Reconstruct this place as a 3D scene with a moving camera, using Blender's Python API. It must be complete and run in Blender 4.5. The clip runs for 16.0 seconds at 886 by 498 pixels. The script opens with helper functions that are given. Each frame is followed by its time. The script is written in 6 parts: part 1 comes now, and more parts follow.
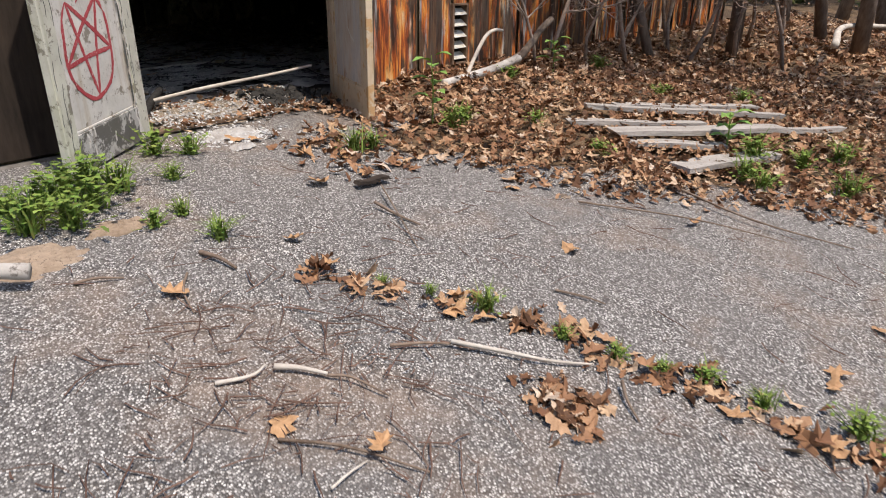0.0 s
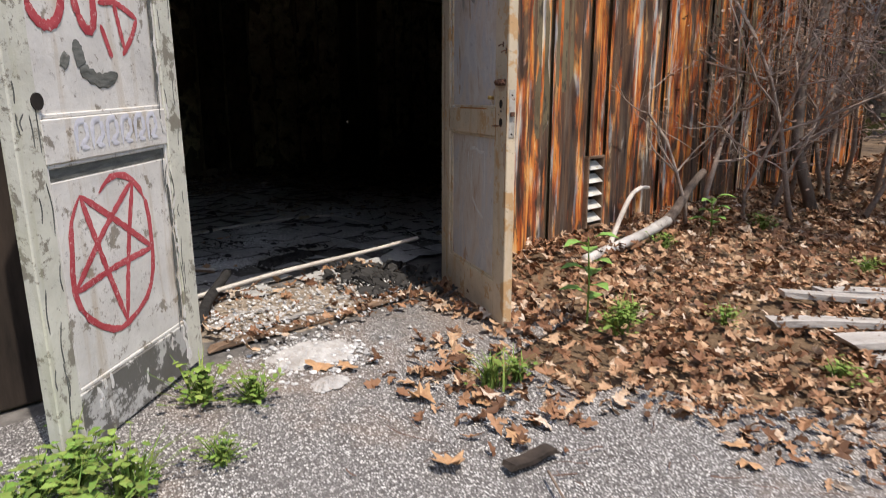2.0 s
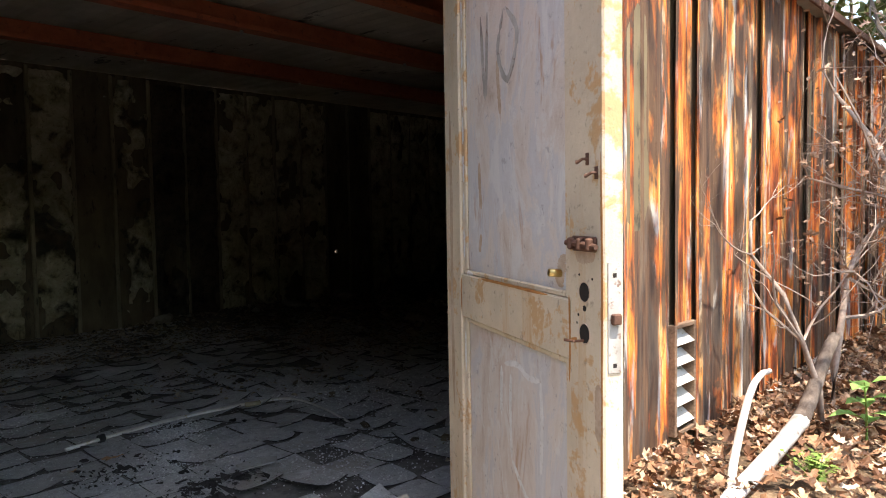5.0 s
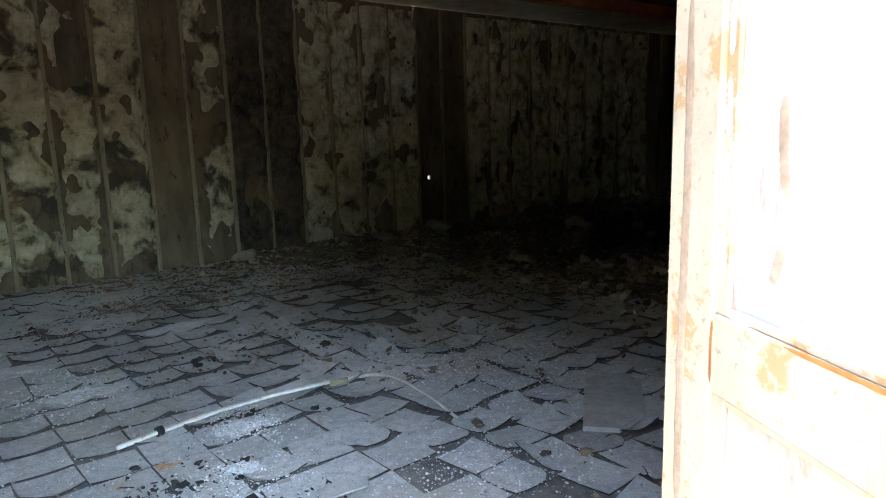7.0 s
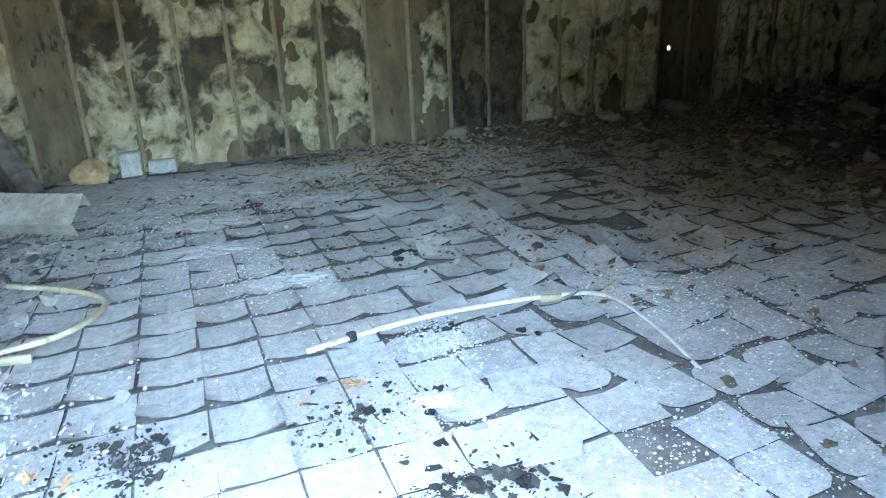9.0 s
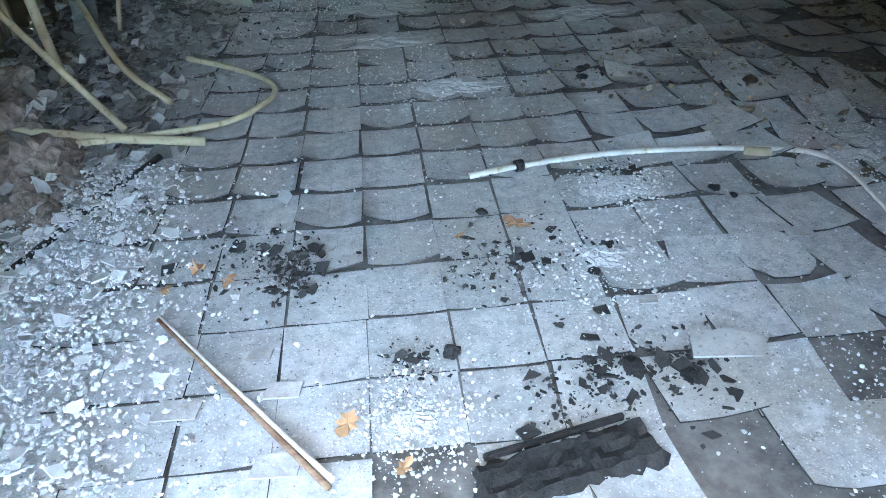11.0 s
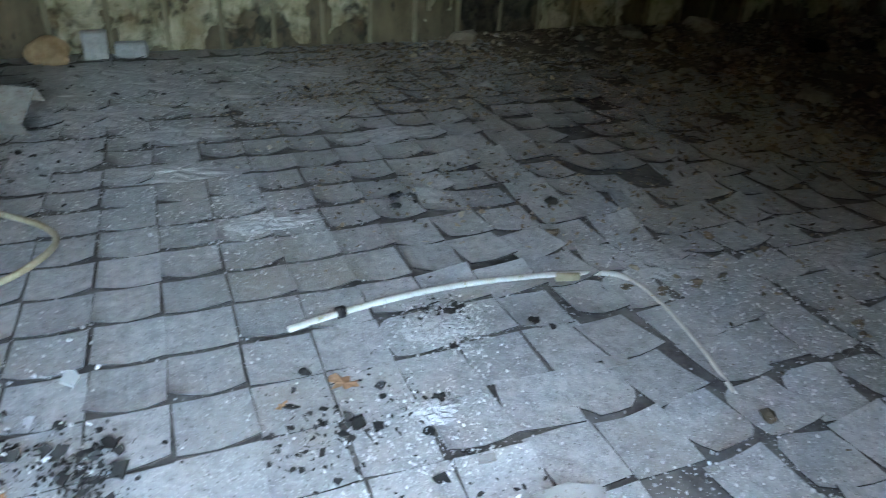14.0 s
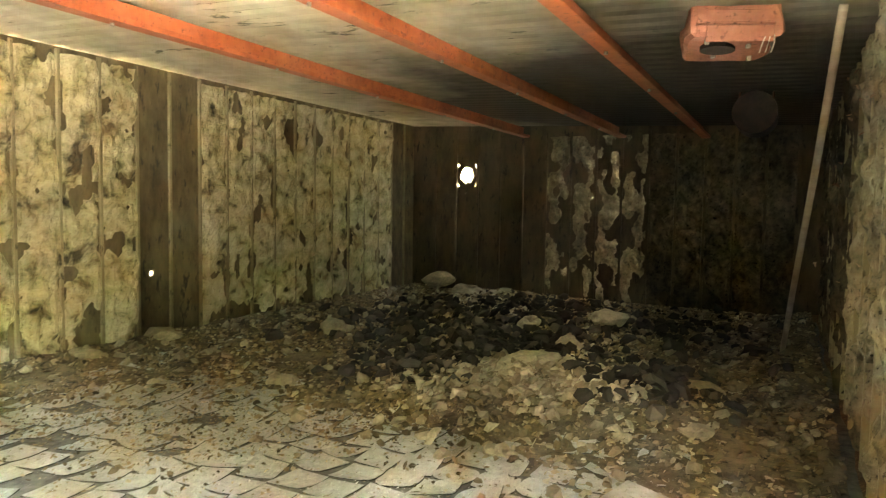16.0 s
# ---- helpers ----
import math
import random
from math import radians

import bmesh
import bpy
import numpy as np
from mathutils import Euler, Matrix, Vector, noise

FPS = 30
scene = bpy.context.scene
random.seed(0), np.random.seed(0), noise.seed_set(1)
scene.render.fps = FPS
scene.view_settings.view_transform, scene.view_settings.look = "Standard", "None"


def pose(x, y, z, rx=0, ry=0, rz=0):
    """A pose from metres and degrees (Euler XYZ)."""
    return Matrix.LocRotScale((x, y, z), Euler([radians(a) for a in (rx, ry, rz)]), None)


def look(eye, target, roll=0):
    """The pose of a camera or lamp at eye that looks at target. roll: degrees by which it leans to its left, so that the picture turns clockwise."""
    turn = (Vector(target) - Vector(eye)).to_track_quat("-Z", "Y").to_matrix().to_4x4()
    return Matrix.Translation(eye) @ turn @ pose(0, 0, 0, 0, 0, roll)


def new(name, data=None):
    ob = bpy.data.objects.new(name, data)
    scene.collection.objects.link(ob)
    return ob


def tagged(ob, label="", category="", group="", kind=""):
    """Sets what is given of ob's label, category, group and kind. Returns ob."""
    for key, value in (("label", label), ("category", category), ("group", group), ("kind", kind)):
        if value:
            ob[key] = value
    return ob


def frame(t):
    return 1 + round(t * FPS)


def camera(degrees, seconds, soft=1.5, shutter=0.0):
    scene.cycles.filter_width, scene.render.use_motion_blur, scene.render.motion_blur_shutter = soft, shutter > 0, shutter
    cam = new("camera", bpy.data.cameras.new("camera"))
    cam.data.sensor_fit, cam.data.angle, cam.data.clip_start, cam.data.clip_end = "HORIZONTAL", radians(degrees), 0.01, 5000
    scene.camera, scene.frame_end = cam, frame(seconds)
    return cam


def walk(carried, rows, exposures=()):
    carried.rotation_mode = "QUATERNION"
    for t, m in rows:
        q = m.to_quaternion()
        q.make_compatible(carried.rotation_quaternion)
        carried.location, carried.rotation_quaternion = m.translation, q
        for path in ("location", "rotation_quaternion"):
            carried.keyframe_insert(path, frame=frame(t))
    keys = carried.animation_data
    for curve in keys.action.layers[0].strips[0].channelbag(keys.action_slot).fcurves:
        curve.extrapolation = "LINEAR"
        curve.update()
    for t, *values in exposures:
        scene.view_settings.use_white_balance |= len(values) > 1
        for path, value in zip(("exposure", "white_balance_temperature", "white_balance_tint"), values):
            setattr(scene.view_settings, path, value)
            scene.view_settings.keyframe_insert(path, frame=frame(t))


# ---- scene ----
cam = camera(65.8, 16.0, soft=0.95, shutter=0.2)
PATH = [
    (0, (-2.164, -3.771, 0.965), (-0.681, -2.666, 0.203), 0.8),
    (0.5, (-1.948, -3.469, 1.006), (-0.481, -2.327, 0.268), 0.5),
    (1, (-1.688, -3.156, 1.001), (-0.226, -1.981, 0.305), 0.2),
    (1.5, (-1.467, -2.867, 1.062), (-0.007, -1.64, 0.459), 0.5),
    (2, (-1.297, -2.562, 1.079), (0.134, -1.233, 0.648), 0.1),
    (2.5, (-1.126, -2.356, 1.097), (0.32, -0.997, 0.85), 0.3),
    (3, (-0.844, -2.144, 1.093), (0.615, -0.78, 0.991), -0.0),
    (3.2, (-0.755, -2.072, 1.086), (0.705, -0.707, 1.018), -0.2),
    (5.3, (0.123, -1.216, 1.219), (1.568, 0.161, 1.101), -1.2),
    (5.5, (0.173, -1.149, 1.212), (1.592, 0.255, 1.088), -1.2),
    (6, (0.305, -0.876, 1.239), (1.65, 0.598, 1.096), -1.3),
    (6.5, (0.406, -0.691, 1.295), (1.703, 0.815, 1.073), -1.4),
    (7, (0.588, -0.494, 1.321), (1.836, 1.029, 0.97), -1.6),
    (7.5, (0.771, -0.312, 1.349), (1.905, 1.288, 0.956), -1.7),
    (8, (0.784, -0.151, 1.357), (1.764, 1.545, 0.951), -1.7),
    (8.5, (0.802, -0.03, 1.303), (1.646, 1.713, 0.803), -2.0),
    (9, (0.884, 0.075, 1.287), (1.554, 1.831, 0.603), -2.5),
    (9.5, (0.926, 0.164, 1.296), (1.331, 1.928, 0.444), -3.0),
    (10, (0.936, 0.242, 1.316), (1.146, 1.952, 0.301), -3.6),
    (10.2, (0.964, 0.267, 1.308), (1.131, 1.955, 0.25), -3.7),
    (12.3, (0.793, 0.513, 1.321), (0.966, 2.008, 0.004), 0.6),
    (12.5, (0.786, 0.529, 1.332), (0.948, 2.027, 0.016), 0.5),
    (13, (0.77, 0.551, 1.37), (0.923, 2.086, 0.098), 0.6),
    (13.5, (0.858, 0.568, 1.399), (1.097, 2.197, 0.263), 1.5),
    (14, (0.961, 0.579, 1.436), (1.638, 2.177, 0.441), 3.2),
    (14.5, (1.03, 0.574, 1.438), (2.157, 2.022, 0.643), 3.4),
    (15, (1.069, 0.603, 1.427), (2.512, 1.864, 0.856), 2.5),
    (15.5, (1.11, 0.603, 1.458), (2.765, 1.676, 1.127), 1.3),
    (16, (1.16, 0.623, 1.432), (2.943, 1.519, 1.304), 0.9),
]
EXPOSURES = [
    (0.0, 0.48, 7000, 15), (1.0, 0.38, 6950, 15), (2.0, 0.65, 6800, 14), (3.2, 1.2, 6600, 12), (4.4, 1.8, 6700, 12), (5.5, 2.4, 7000, 12), (6.0, 2.9, 6900, 10), (6.5, 3.75, 6500, 8),
    (7.0, 4.75, 6200, 5), (7.5, 5.5, 5900, 2), (8.2, 6.75, 5700, -1), (9.0, 6.3, 5550, -2), (10.2, 5.4, 5750, 0), (12.5, 4.75, 5900, 0), (13.5, 4.95, 6000, 1),
    (14.5, 5.75, 6500, 2), (15.2, 7.3, 7900, 2), (16.0, 9.05, 9700, -3),
]
walk(cam, [(t, look(eye, target, roll)) for t, eye, target, roll in PATH], EXPOSURES)

# ---- world and sun ----
SUN_EL, SUN_FROM = 67.0, (-0.22, -0.975)
world = bpy.data.worlds.new("sky")
scene.world = world
world.use_nodes = True
wn = world.node_tree
sky = wn.nodes.new("ShaderNodeTexSky")
sky.sky_type, sky.sun_disc = "NISHITA", False
sky.dust_density, sky.air_density = 1.3, 1.3
sky.sun_elevation = radians(SUN_EL)
sky.sun_rotation = math.atan2(SUN_FROM[0], SUN_FROM[1])
wn.links.new(sky.outputs[0], wn.nodes["Background"].inputs[0])
wn.nodes["Background"].inputs[1].default_value = 0.15
sun = new("sun", bpy.data.lights.new("sun", "SUN"))
sun.data.energy, sun.data.angle, sun.data.color = 3.0, radians(0.5), (1.0, 0.95, 0.87)
ce, se = math.cos(radians(SUN_EL)), math.sin(radians(SUN_EL))
sun.matrix_world = look((SUN_FROM[0] * ce * 20, SUN_FROM[1] * ce * 20, se * 20), (0, 0, 0))

# ---- materials ----


def start(name, rough=0.85, metal=0.0):
    m = bpy.data.materials.new(name)
    m.use_nodes = True
    nt = m.node_tree
    b = nt.nodes["Principled BSDF"]
    b.inputs["Roughness"].default_value, b.inputs["Metallic"].default_value = rough, metal
    b.inputs["Specular IOR Level"].default_value = 0.3
    return m, nt, b


def place(nt, sx=1.0, sy=1.0, sz=1.0, local=False):
    n = nt.nodes.new("ShaderNodeTexCoord" if local else "ShaderNodeNewGeometry")
    mp = nt.nodes.new("ShaderNodeMapping")
    mp.inputs["Scale"].default_value = (sx, sy, sz)
    nt.links.new(n.outputs["Object" if local else "Position"], mp.inputs[0])
    return mp.outputs[0]


def grain(nt, vec, scale, detail=5.0, rough=0.6, warp=0.0):
    n = nt.nodes.new("ShaderNodeTexNoise")
    n.inputs["Scale"].default_value, n.inputs["Detail"].default_value = scale, detail
    n.inputs["Roughness"].default_value, n.inputs["Distortion"].default_value = rough, warp
    nt.links.new(vec, n.inputs["Vector"])
    return n.outputs["Fac"]


def cells(nt, vec, scale, out="Distance"):
    n = nt.nodes.new("ShaderNodeTexVoronoi")
    n.inputs["Scale"].default_value = scale
    nt.links.new(vec, n.inputs["Vector"])
    return n.outputs[out]


def ramp(nt, fac, stops, sharp=False):
    n = nt.nodes.new("ShaderNodeValToRGB")
    e = n.color_ramp.elements
    if sharp:
        n.color_ramp.interpolation = "CONSTANT"
    while len(e) < len(stops):
        e.new(0.5)
    for el, (p, c) in zip(e, stops):
        el.position = p
        el.color = (*c, 1) if isinstance(c, tuple) else (c, c, c, 1)
    nt.links.new(fac, n.inputs[0])
    return n.outputs[0]


def blend(nt, fac, a, b, mode="MIX"):
    n = nt.nodes.new("ShaderNodeMix")
    n.data_type, n.blend_type = "RGBA", mode
    for value, i in ((fac, 0), (a, 6), (b, 7)):
        if isinstance(value, (int, float)):
            n.inputs[i].default_value = value if i == 0 else (value, value, value, 1)
        elif isinstance(value, tuple):
            n.inputs[i].default_value = (*value, 1)
        else:
            nt.links.new(value, n.inputs[i])
    return n.outputs[2]


def relief(nt, b, height, strength=0.5, distance=0.01):
    n = nt.nodes.new("ShaderNodeBump")
    n.inputs["Strength"].default_value, n.inputs["Distance"].default_value = strength, distance
    nt.links.new(height, n.inputs["Height"])
    nt.links.new(n.outputs[0], b.inputs["Normal"])


def paint(nt, b, col):
    nt.links.new(col, b.inputs["Base Color"])


def island(nt):
    return nt.nodes.new("ShaderNodeNewGeometry").outputs["Random Per Island"]


def own(nt):
    return nt.nodes.new("ShaderNodeObjectInfo").outputs["Random"]


def mat_asphalt():
    m, nt, b = start("asphalt", 0.9)
    p = place(nt)
    stone = cells(nt, p, 145.0, "Color")
    chip = cells(nt, p, 145.0)
    sep = nt.nodes.new("ShaderNodeSeparateColor")
    nt.links.new(stone, sep.inputs[0])
    col = ramp(nt, sep.outputs[0], [(0.0, (0.085, 0.08, 0.076)), (0.42, (0.21, 0.2, 0.19)), (0.66, (0.36, 0.345, 0.325)), (0.82, (0.6, 0.58, 0.55)), (1.0, (0.85, 0.83, 0.79))])
    col = blend(nt, ramp(nt, chip, [(0.38, 0.0), (0.72, 1.0)]), col, (0.06, 0.054, 0.05))
    worn = ramp(nt, grain(nt, p, 2.3, 5, 0.6), [(0.35, 0.4), (0.6, 0.0)])
    col = blend(nt, worn, col, (0.17, 0.16, 0.152))
    dirt = ramp(nt, grain(nt, p, 1.1, 7, 0.7), [(0.5, 0.0), (0.7, 0.72)])
    col = blend(nt, dirt, col, blend(nt, grain(nt, p, 55.0, 4), (0.14, 0.1, 0.076), (0.38, 0.29, 0.225)))
    col = blend(nt, ramp(nt, grain(nt, p, 38.0, 6, 0.75), [(0.6, 0.0), (0.66, 0.75)]), col, (0.07, 0.048, 0.036))
    paint(nt, b, col)
    h = blend(nt, 0.5, chip, grain(nt, p, 14.0, 4))
    relief(nt, b, h, 1.0, 0.009)
    return m


def mat_soil():
    m, nt, b = start("soil", 0.95)
    p = place(nt)
    col = ramp(nt, grain(nt, p, 3.0, 8, 0.7), [(0.3, (0.05, 0.034, 0.022)), (0.5, (0.13, 0.085, 0.05)), (0.7, (0.24, 0.16, 0.095))])
    col = blend(nt, ramp(nt, cells(nt, p, 45.0), [(0.0, 0.8), (0.4, 0.0)]), col, (0.3, 0.2, 0.12))
    paint(nt, b, col)
    relief(nt, b, grain(nt, p, 30.0, 6, 0.7), 0.8, 0.02)
    return m


def mat_leaf(name, stops):
    m, nt, b = start(name, 0.7)
    col = ramp(nt, island(nt), stops)
    col = blend(nt, ramp(nt, grain(nt, place(nt), 45.0, 4), [(0.35, 0.0), (0.8, 0.7)]), col, (0.16, 0.075, 0.03))
    paint(nt, b, col)
    return m


def mat_streak():
    """Sheet steel: old pale paint run through with rust in long vertical streaks."""
    m, nt, b = start("rusted_siding", 0.75)
    p = place(nt, 9.0, 4.0, 1.1)
    q = place(nt, 24.0, 12.0, 1.9)
    n1 = grain(nt, p, 1.0, 6, 0.62, 0.4)
    n2 = grain(nt, q, 1.0, 5, 0.6, 0.3)
    rust = ramp(nt, n2, [(0.3, (0.06, 0.03, 0.018)), (0.42, (0.25, 0.06, 0.022)), (0.5, (0.58, 0.16, 0.035)), (0.58, (0.68, 0.28, 0.06)), (0.68, (0.74, 0.5, 0.24))])
    pale = ramp(nt, n2, [(0.3, (0.13, 0.12, 0.115)), (0.47, (0.38, 0.37, 0.36)), (0.56, (0.6, 0.54, 0.44)), (0.66, (0.74, 0.62, 0.42))])
    # dark streaks: brown rust plus the branches' dappled shade, in the colour
    dark = ramp(nt, n2, [(0.35, (0.035, 0.025, 0.02)), (0.7, (0.15, 0.095, 0.06))])
    col = blend(nt, ramp(nt, n1, [(0.53, 0.0), (0.6, 1.0)]), rust, pale)
    col = blend(nt, ramp(nt, grain(nt, place(nt, 6.5, 3.0, 1.2), 1.0, 6, 0.62, 0.5), [(0.46, 0.0), (0.53, 0.95)]), col, dark)
    col = blend(nt, ramp(nt, grain(nt, place(nt, 60.0, 20.0, 9.0), 1.0, 4), [(0.6, 0.0), (0.68, 0.8)]), col, (0.09, 0.045, 0.025))
    paint(nt, b, col)
    relief(nt, b, blend(nt, 0.5, n1, n2), 0.5, 0.01)
    return m


def mat_paint(name, base, under, stain, amount=0.56, local=True):
    """Weathered paint on timber: peeling to what lies under it, with rusty runs."""
    m, nt, b = start(name, 0.62)
    p = place(nt, local=local)
    tone = ramp(nt, grain(nt, p, 4.0, 6, 0.65), [(0.25, tuple(c * 0.72 for c in base)), (0.6, base), (0.8, tuple(min(0.85, c * 1.15) for c in base))])
    peel = grain(nt, p, 9.0, 9, 0.72, 0.2)
    col = blend(nt, ramp(nt, peel, [(amount, 0.0), (amount + 0.04, 0.9)]), tone, under)
    run = grain(nt, place(nt, 14.0, 14.0, 1.3, local=local), 1.0, 5, 0.6, 0.3)
    col = blend(nt, ramp(nt, run, [(0.56, 0.0), (0.75, 0.75)]), col, stain)
    col = blend(nt, ramp(nt, grain(nt, p, 42.0, 6, 0.75), [(0.58, 0.0), (0.68, 0.6)]), col, (0.14, 0.11, 0.08))
    paint(nt, b, col)
    relief(nt, b, blend(nt, 0.6, peel, grain(nt, p, 55.0, 5)), 0.55, 0.006)
    return m


def mat_panel():
    """A door panel of many peeled coats: pink, cream and slate grey with brown runs."""
    m, nt, b = start("peeling_pale_paint", 0.65)
    p = place(nt, local=True)
    v = place(nt, 1.0, 1.0, 0.4, local=True)
    col = ramp(nt, grain(nt, v, 5.5, 10, 0.72, 0.7), [(0.3, (0.42, 0.32, 0.24)), (0.41, (0.56, 0.47, 0.39)), (0.49, (0.62, 0.55, 0.48)), (0.54, (0.53, 0.5, 0.48)), (0.61, (0.57, 0.55, 0.53)), (0.67, (0.45, 0.445, 0.455)), (0.78, (0.6, 0.5, 0.4))])
    col = blend(nt, ramp(nt, grain(nt, v, 11.0, 9, 0.75, 0.6), [(0.55, 0.0), (0.58, 0.7)]), col, (0.64, 0.61, 0.56))
    col = blend(nt, ramp(nt, grain(nt, p, 24.0, 8, 0.78, 0.3), [(0.6, 0.0), (0.63, 0.6)]), col, (0.3, 0.27, 0.25))
    col = blend(nt, ramp(nt, grain(nt, place(nt, 9.0, 9.0, 2.4, local=True), 1.0, 6, 0.65, 0.6), [(0.6, 0.0), (0.68, 0.75)]), col, (0.4, 0.22, 0.11))
    col = blend(nt, ramp(nt, grain(nt, p, 60.0, 5, 0.7), [(0.64, 0.0), (0.7, 0.45)]), col, (0.26, 0.19, 0.13))
    paint(nt, b, col)
    relief(nt, b, grain(nt, p, 30.0, 8, 0.75), 0.6, 0.005)
    return m


def mat_plain(name, a, c, scale=12.0, rough=0.85, strength=0.4, dist=0.006, metal=0.0, local=False, sx=1, sy=1, sz=1, spots=None):
    m, nt, b = start(name, rough, metal)
    p = place(nt, sx, sy, sz, local=local)
    n1, n2 = grain(nt, p, scale, 7, 0.65), grain(nt, p, scale * 0.16, 4, 0.6)
    col = ramp(nt, blend(nt, 0.45, n1, n2), [(0.34, a), (0.66, c)])
    if spots:
        col = blend(nt, ramp(nt, grain(nt, p, scale * 2.6, 5, 0.7), [(0.57, 0.0), (0.66, 0.85)]), col, spots)
    paint(nt, b, col)
    relief(nt, b, n1, strength, dist)
    return m


def mat_chunks(name, stops, scale=30.0, dark=None):
    m, nt, b = start(name, 0.95)
    p = place(nt)
    col = ramp(nt, island(nt), stops)
    n = grain(nt, p, scale, 6, 0.7)
    col = blend(nt, ramp(nt, n, [(0.3, 0.0), (0.75, 0.55)]), col, dark or (0.06, 0.055, 0.05))
    paint(nt, b, col)
    relief(nt, b, n, 0.6, 0.008)
    return m


def mat_tile():
    m, nt, b = start("ashy_floor_tile", 0.7)
    p = place(nt)
    base = ramp(nt, own(nt), [(0.0, (0.4, 0.4, 0.39)), (0.5, (0.45, 0.45, 0.435)), (1.0, (0.5, 0.495, 0.48))])
    mottle = grain(nt, p, 22.0, 7, 0.7)
    col = blend(nt, ramp(nt, mottle, [(0.36, 0.65), (0.58, 0.0)]), base, (0.25, 0.245, 0.24))
    ash = grain(nt, p, 2.2, 8, 0.7)
    col = blend(nt, ramp(nt, ash, [(0.5, 0.0), (0.64, 0.6)]), col, (0.58, 0.58, 0.57))
    col = blend(nt, ramp(nt, cells(nt, p, 95.0), [(0.12, 0.8), (0.26, 0.0)]), col, (0.75, 0.75, 0.73))
    col = blend(nt, ramp(nt, grain(nt, p, 1.1, 6, 0.65), [(0.52, 0.0), (0.66, 0.6)]), col, (0.26, 0.22, 0.16))
    soot = grain(nt, p, 5.5, 6, 0.75)
    col = blend(nt, ramp(nt, soot, [(0.65, 0.0), (0.7, 0.8)]), col, (0.07, 0.065, 0.065))
    col = blend(nt, ramp(nt, grain(nt, p, 75.0, 5, 0.75), [(0.57, 0.0), (0.66, 0.65)]), col, (0.13, 0.125, 0.12))
    col = blend(nt, ramp(nt, grain(nt, p, 11.0, 7, 0.75, 0.5), [(0.56, 0.0), (0.63, 0.5)]), col, (0.58, 0.58, 0.565))
    col = blend(nt, ramp(nt, cells(nt, p, 38.0), [(0.07, 0.85), (0.13, 0.0)]), col, (0.05, 0.048, 0.046))
    paint(nt, b, col)
    relief(nt, b, mottle, 0.8, 0.008)
    return m


def mat_foam(name="burnt_insulation", soot=0.6):
    """Burnt spray insulation: buff to greenish crust with soot, its hollows' shade painted in."""
    m, nt, b = start(name, 0.97)
    p = place(nt)
    n1 = grain(nt, p, 5.5, 7, 0.58, 0.5)
    n2 = grain(nt, p, 2.0, 6, 0.6, 0.4)
    # lowest relief goes near black, so the hollows' shade is in the colour
    col = ramp(nt, n1, [(0.3, (0.035, 0.032, 0.024)), (0.37, (0.19, 0.17, 0.105)), (0.44, (0.42, 0.38, 0.24)), (0.64, (0.62, 0.57, 0.4))])
    col = blend(nt, ramp(nt, n2, [(soot, 0.0), (soot + 0.08, 0.92)]), col, (0.035, 0.032, 0.025))
    col = blend(nt, ramp(nt, grain(nt, p, 30.0, 6, 0.7, 0.4), [(0.57, 0.0), (0.68, 0.7)]), col, (0.09, 0.075, 0.045))
    col = blend(nt, ramp(nt, grain(nt, p, 4.5, 5, 0.6), [(0.5, 0.0), (0.7, 0.5)]), col, (0.3, 0.2, 0.1))
    paint(nt, b, col)
    relief(nt, b, blend(nt, 0.4, n1, grain(nt, p, 22.0, 6, 0.65)), 1.0, 0.06)
    return m


def mat_deck():
    """Roof deck: buff steel, smoke-stained, near black towards the far right end."""
    m, nt, b = start("sooty_roof_deck", 0.8)
    p = place(nt)
    n1, n2 = grain(nt, p, 3.0, 7, 0.65), grain(nt, p, 0.9, 5, 0.6)
    col = ramp(nt, blend(nt, 0.45, n1, n2), [(0.34, (0.34, 0.3, 0.23)), (0.66, (0.58, 0.53, 0.43))])
    col = blend(nt, ramp(nt, grain(nt, place(nt, 4.0, 1.2, 1.0), 1.3, 6, 0.7, 0.4), [(0.61, 0.0), (0.66, 0.85)]), col, (0.05, 0.05, 0.042))
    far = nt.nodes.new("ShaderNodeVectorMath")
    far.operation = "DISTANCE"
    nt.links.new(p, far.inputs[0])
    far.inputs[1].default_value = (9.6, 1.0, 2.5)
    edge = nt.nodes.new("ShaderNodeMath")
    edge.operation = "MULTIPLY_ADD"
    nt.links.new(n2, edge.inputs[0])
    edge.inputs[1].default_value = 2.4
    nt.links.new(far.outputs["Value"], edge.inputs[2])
    far_dark = nt.nodes.new("ShaderNodeMapRange")
    far_dark.inputs["From Min"].default_value, far_dark.inputs["From Max"].default_value = 4.5, 6.9
    far_dark.inputs["To Min"].default_value, far_dark.inputs["To Max"].default_value = 0.95, 0.0
    nt.links.new(edge.outputs[0], far_dark.inputs["Value"])
    col = blend(nt, far_dark.outputs["Result"], col, (0.03, 0.026, 0.022))
    paint(nt, b, col)
    relief(nt, b, n1, 0.2, 0.006)
    return m


ASPHALT, SOIL, SIDING, TILE, FOAM = mat_asphalt(), mat_soil(), mat_streak(), mat_tile(), mat_foam()
SOOTED_FOAM = mat_foam("soot_blackened_insulation", 0.51)
DOOR_WHITE = mat_paint("weathered_white_paint", (0.68, 0.655, 0.61), (0.22, 0.19, 0.15), (0.42, 0.33, 0.22), 0.57)
DOOR_CREAM = mat_paint("stained_cream_paint", (0.64, 0.53, 0.38), (0.52, 0.31, 0.14), (0.48, 0.27, 0.1), 0.55)
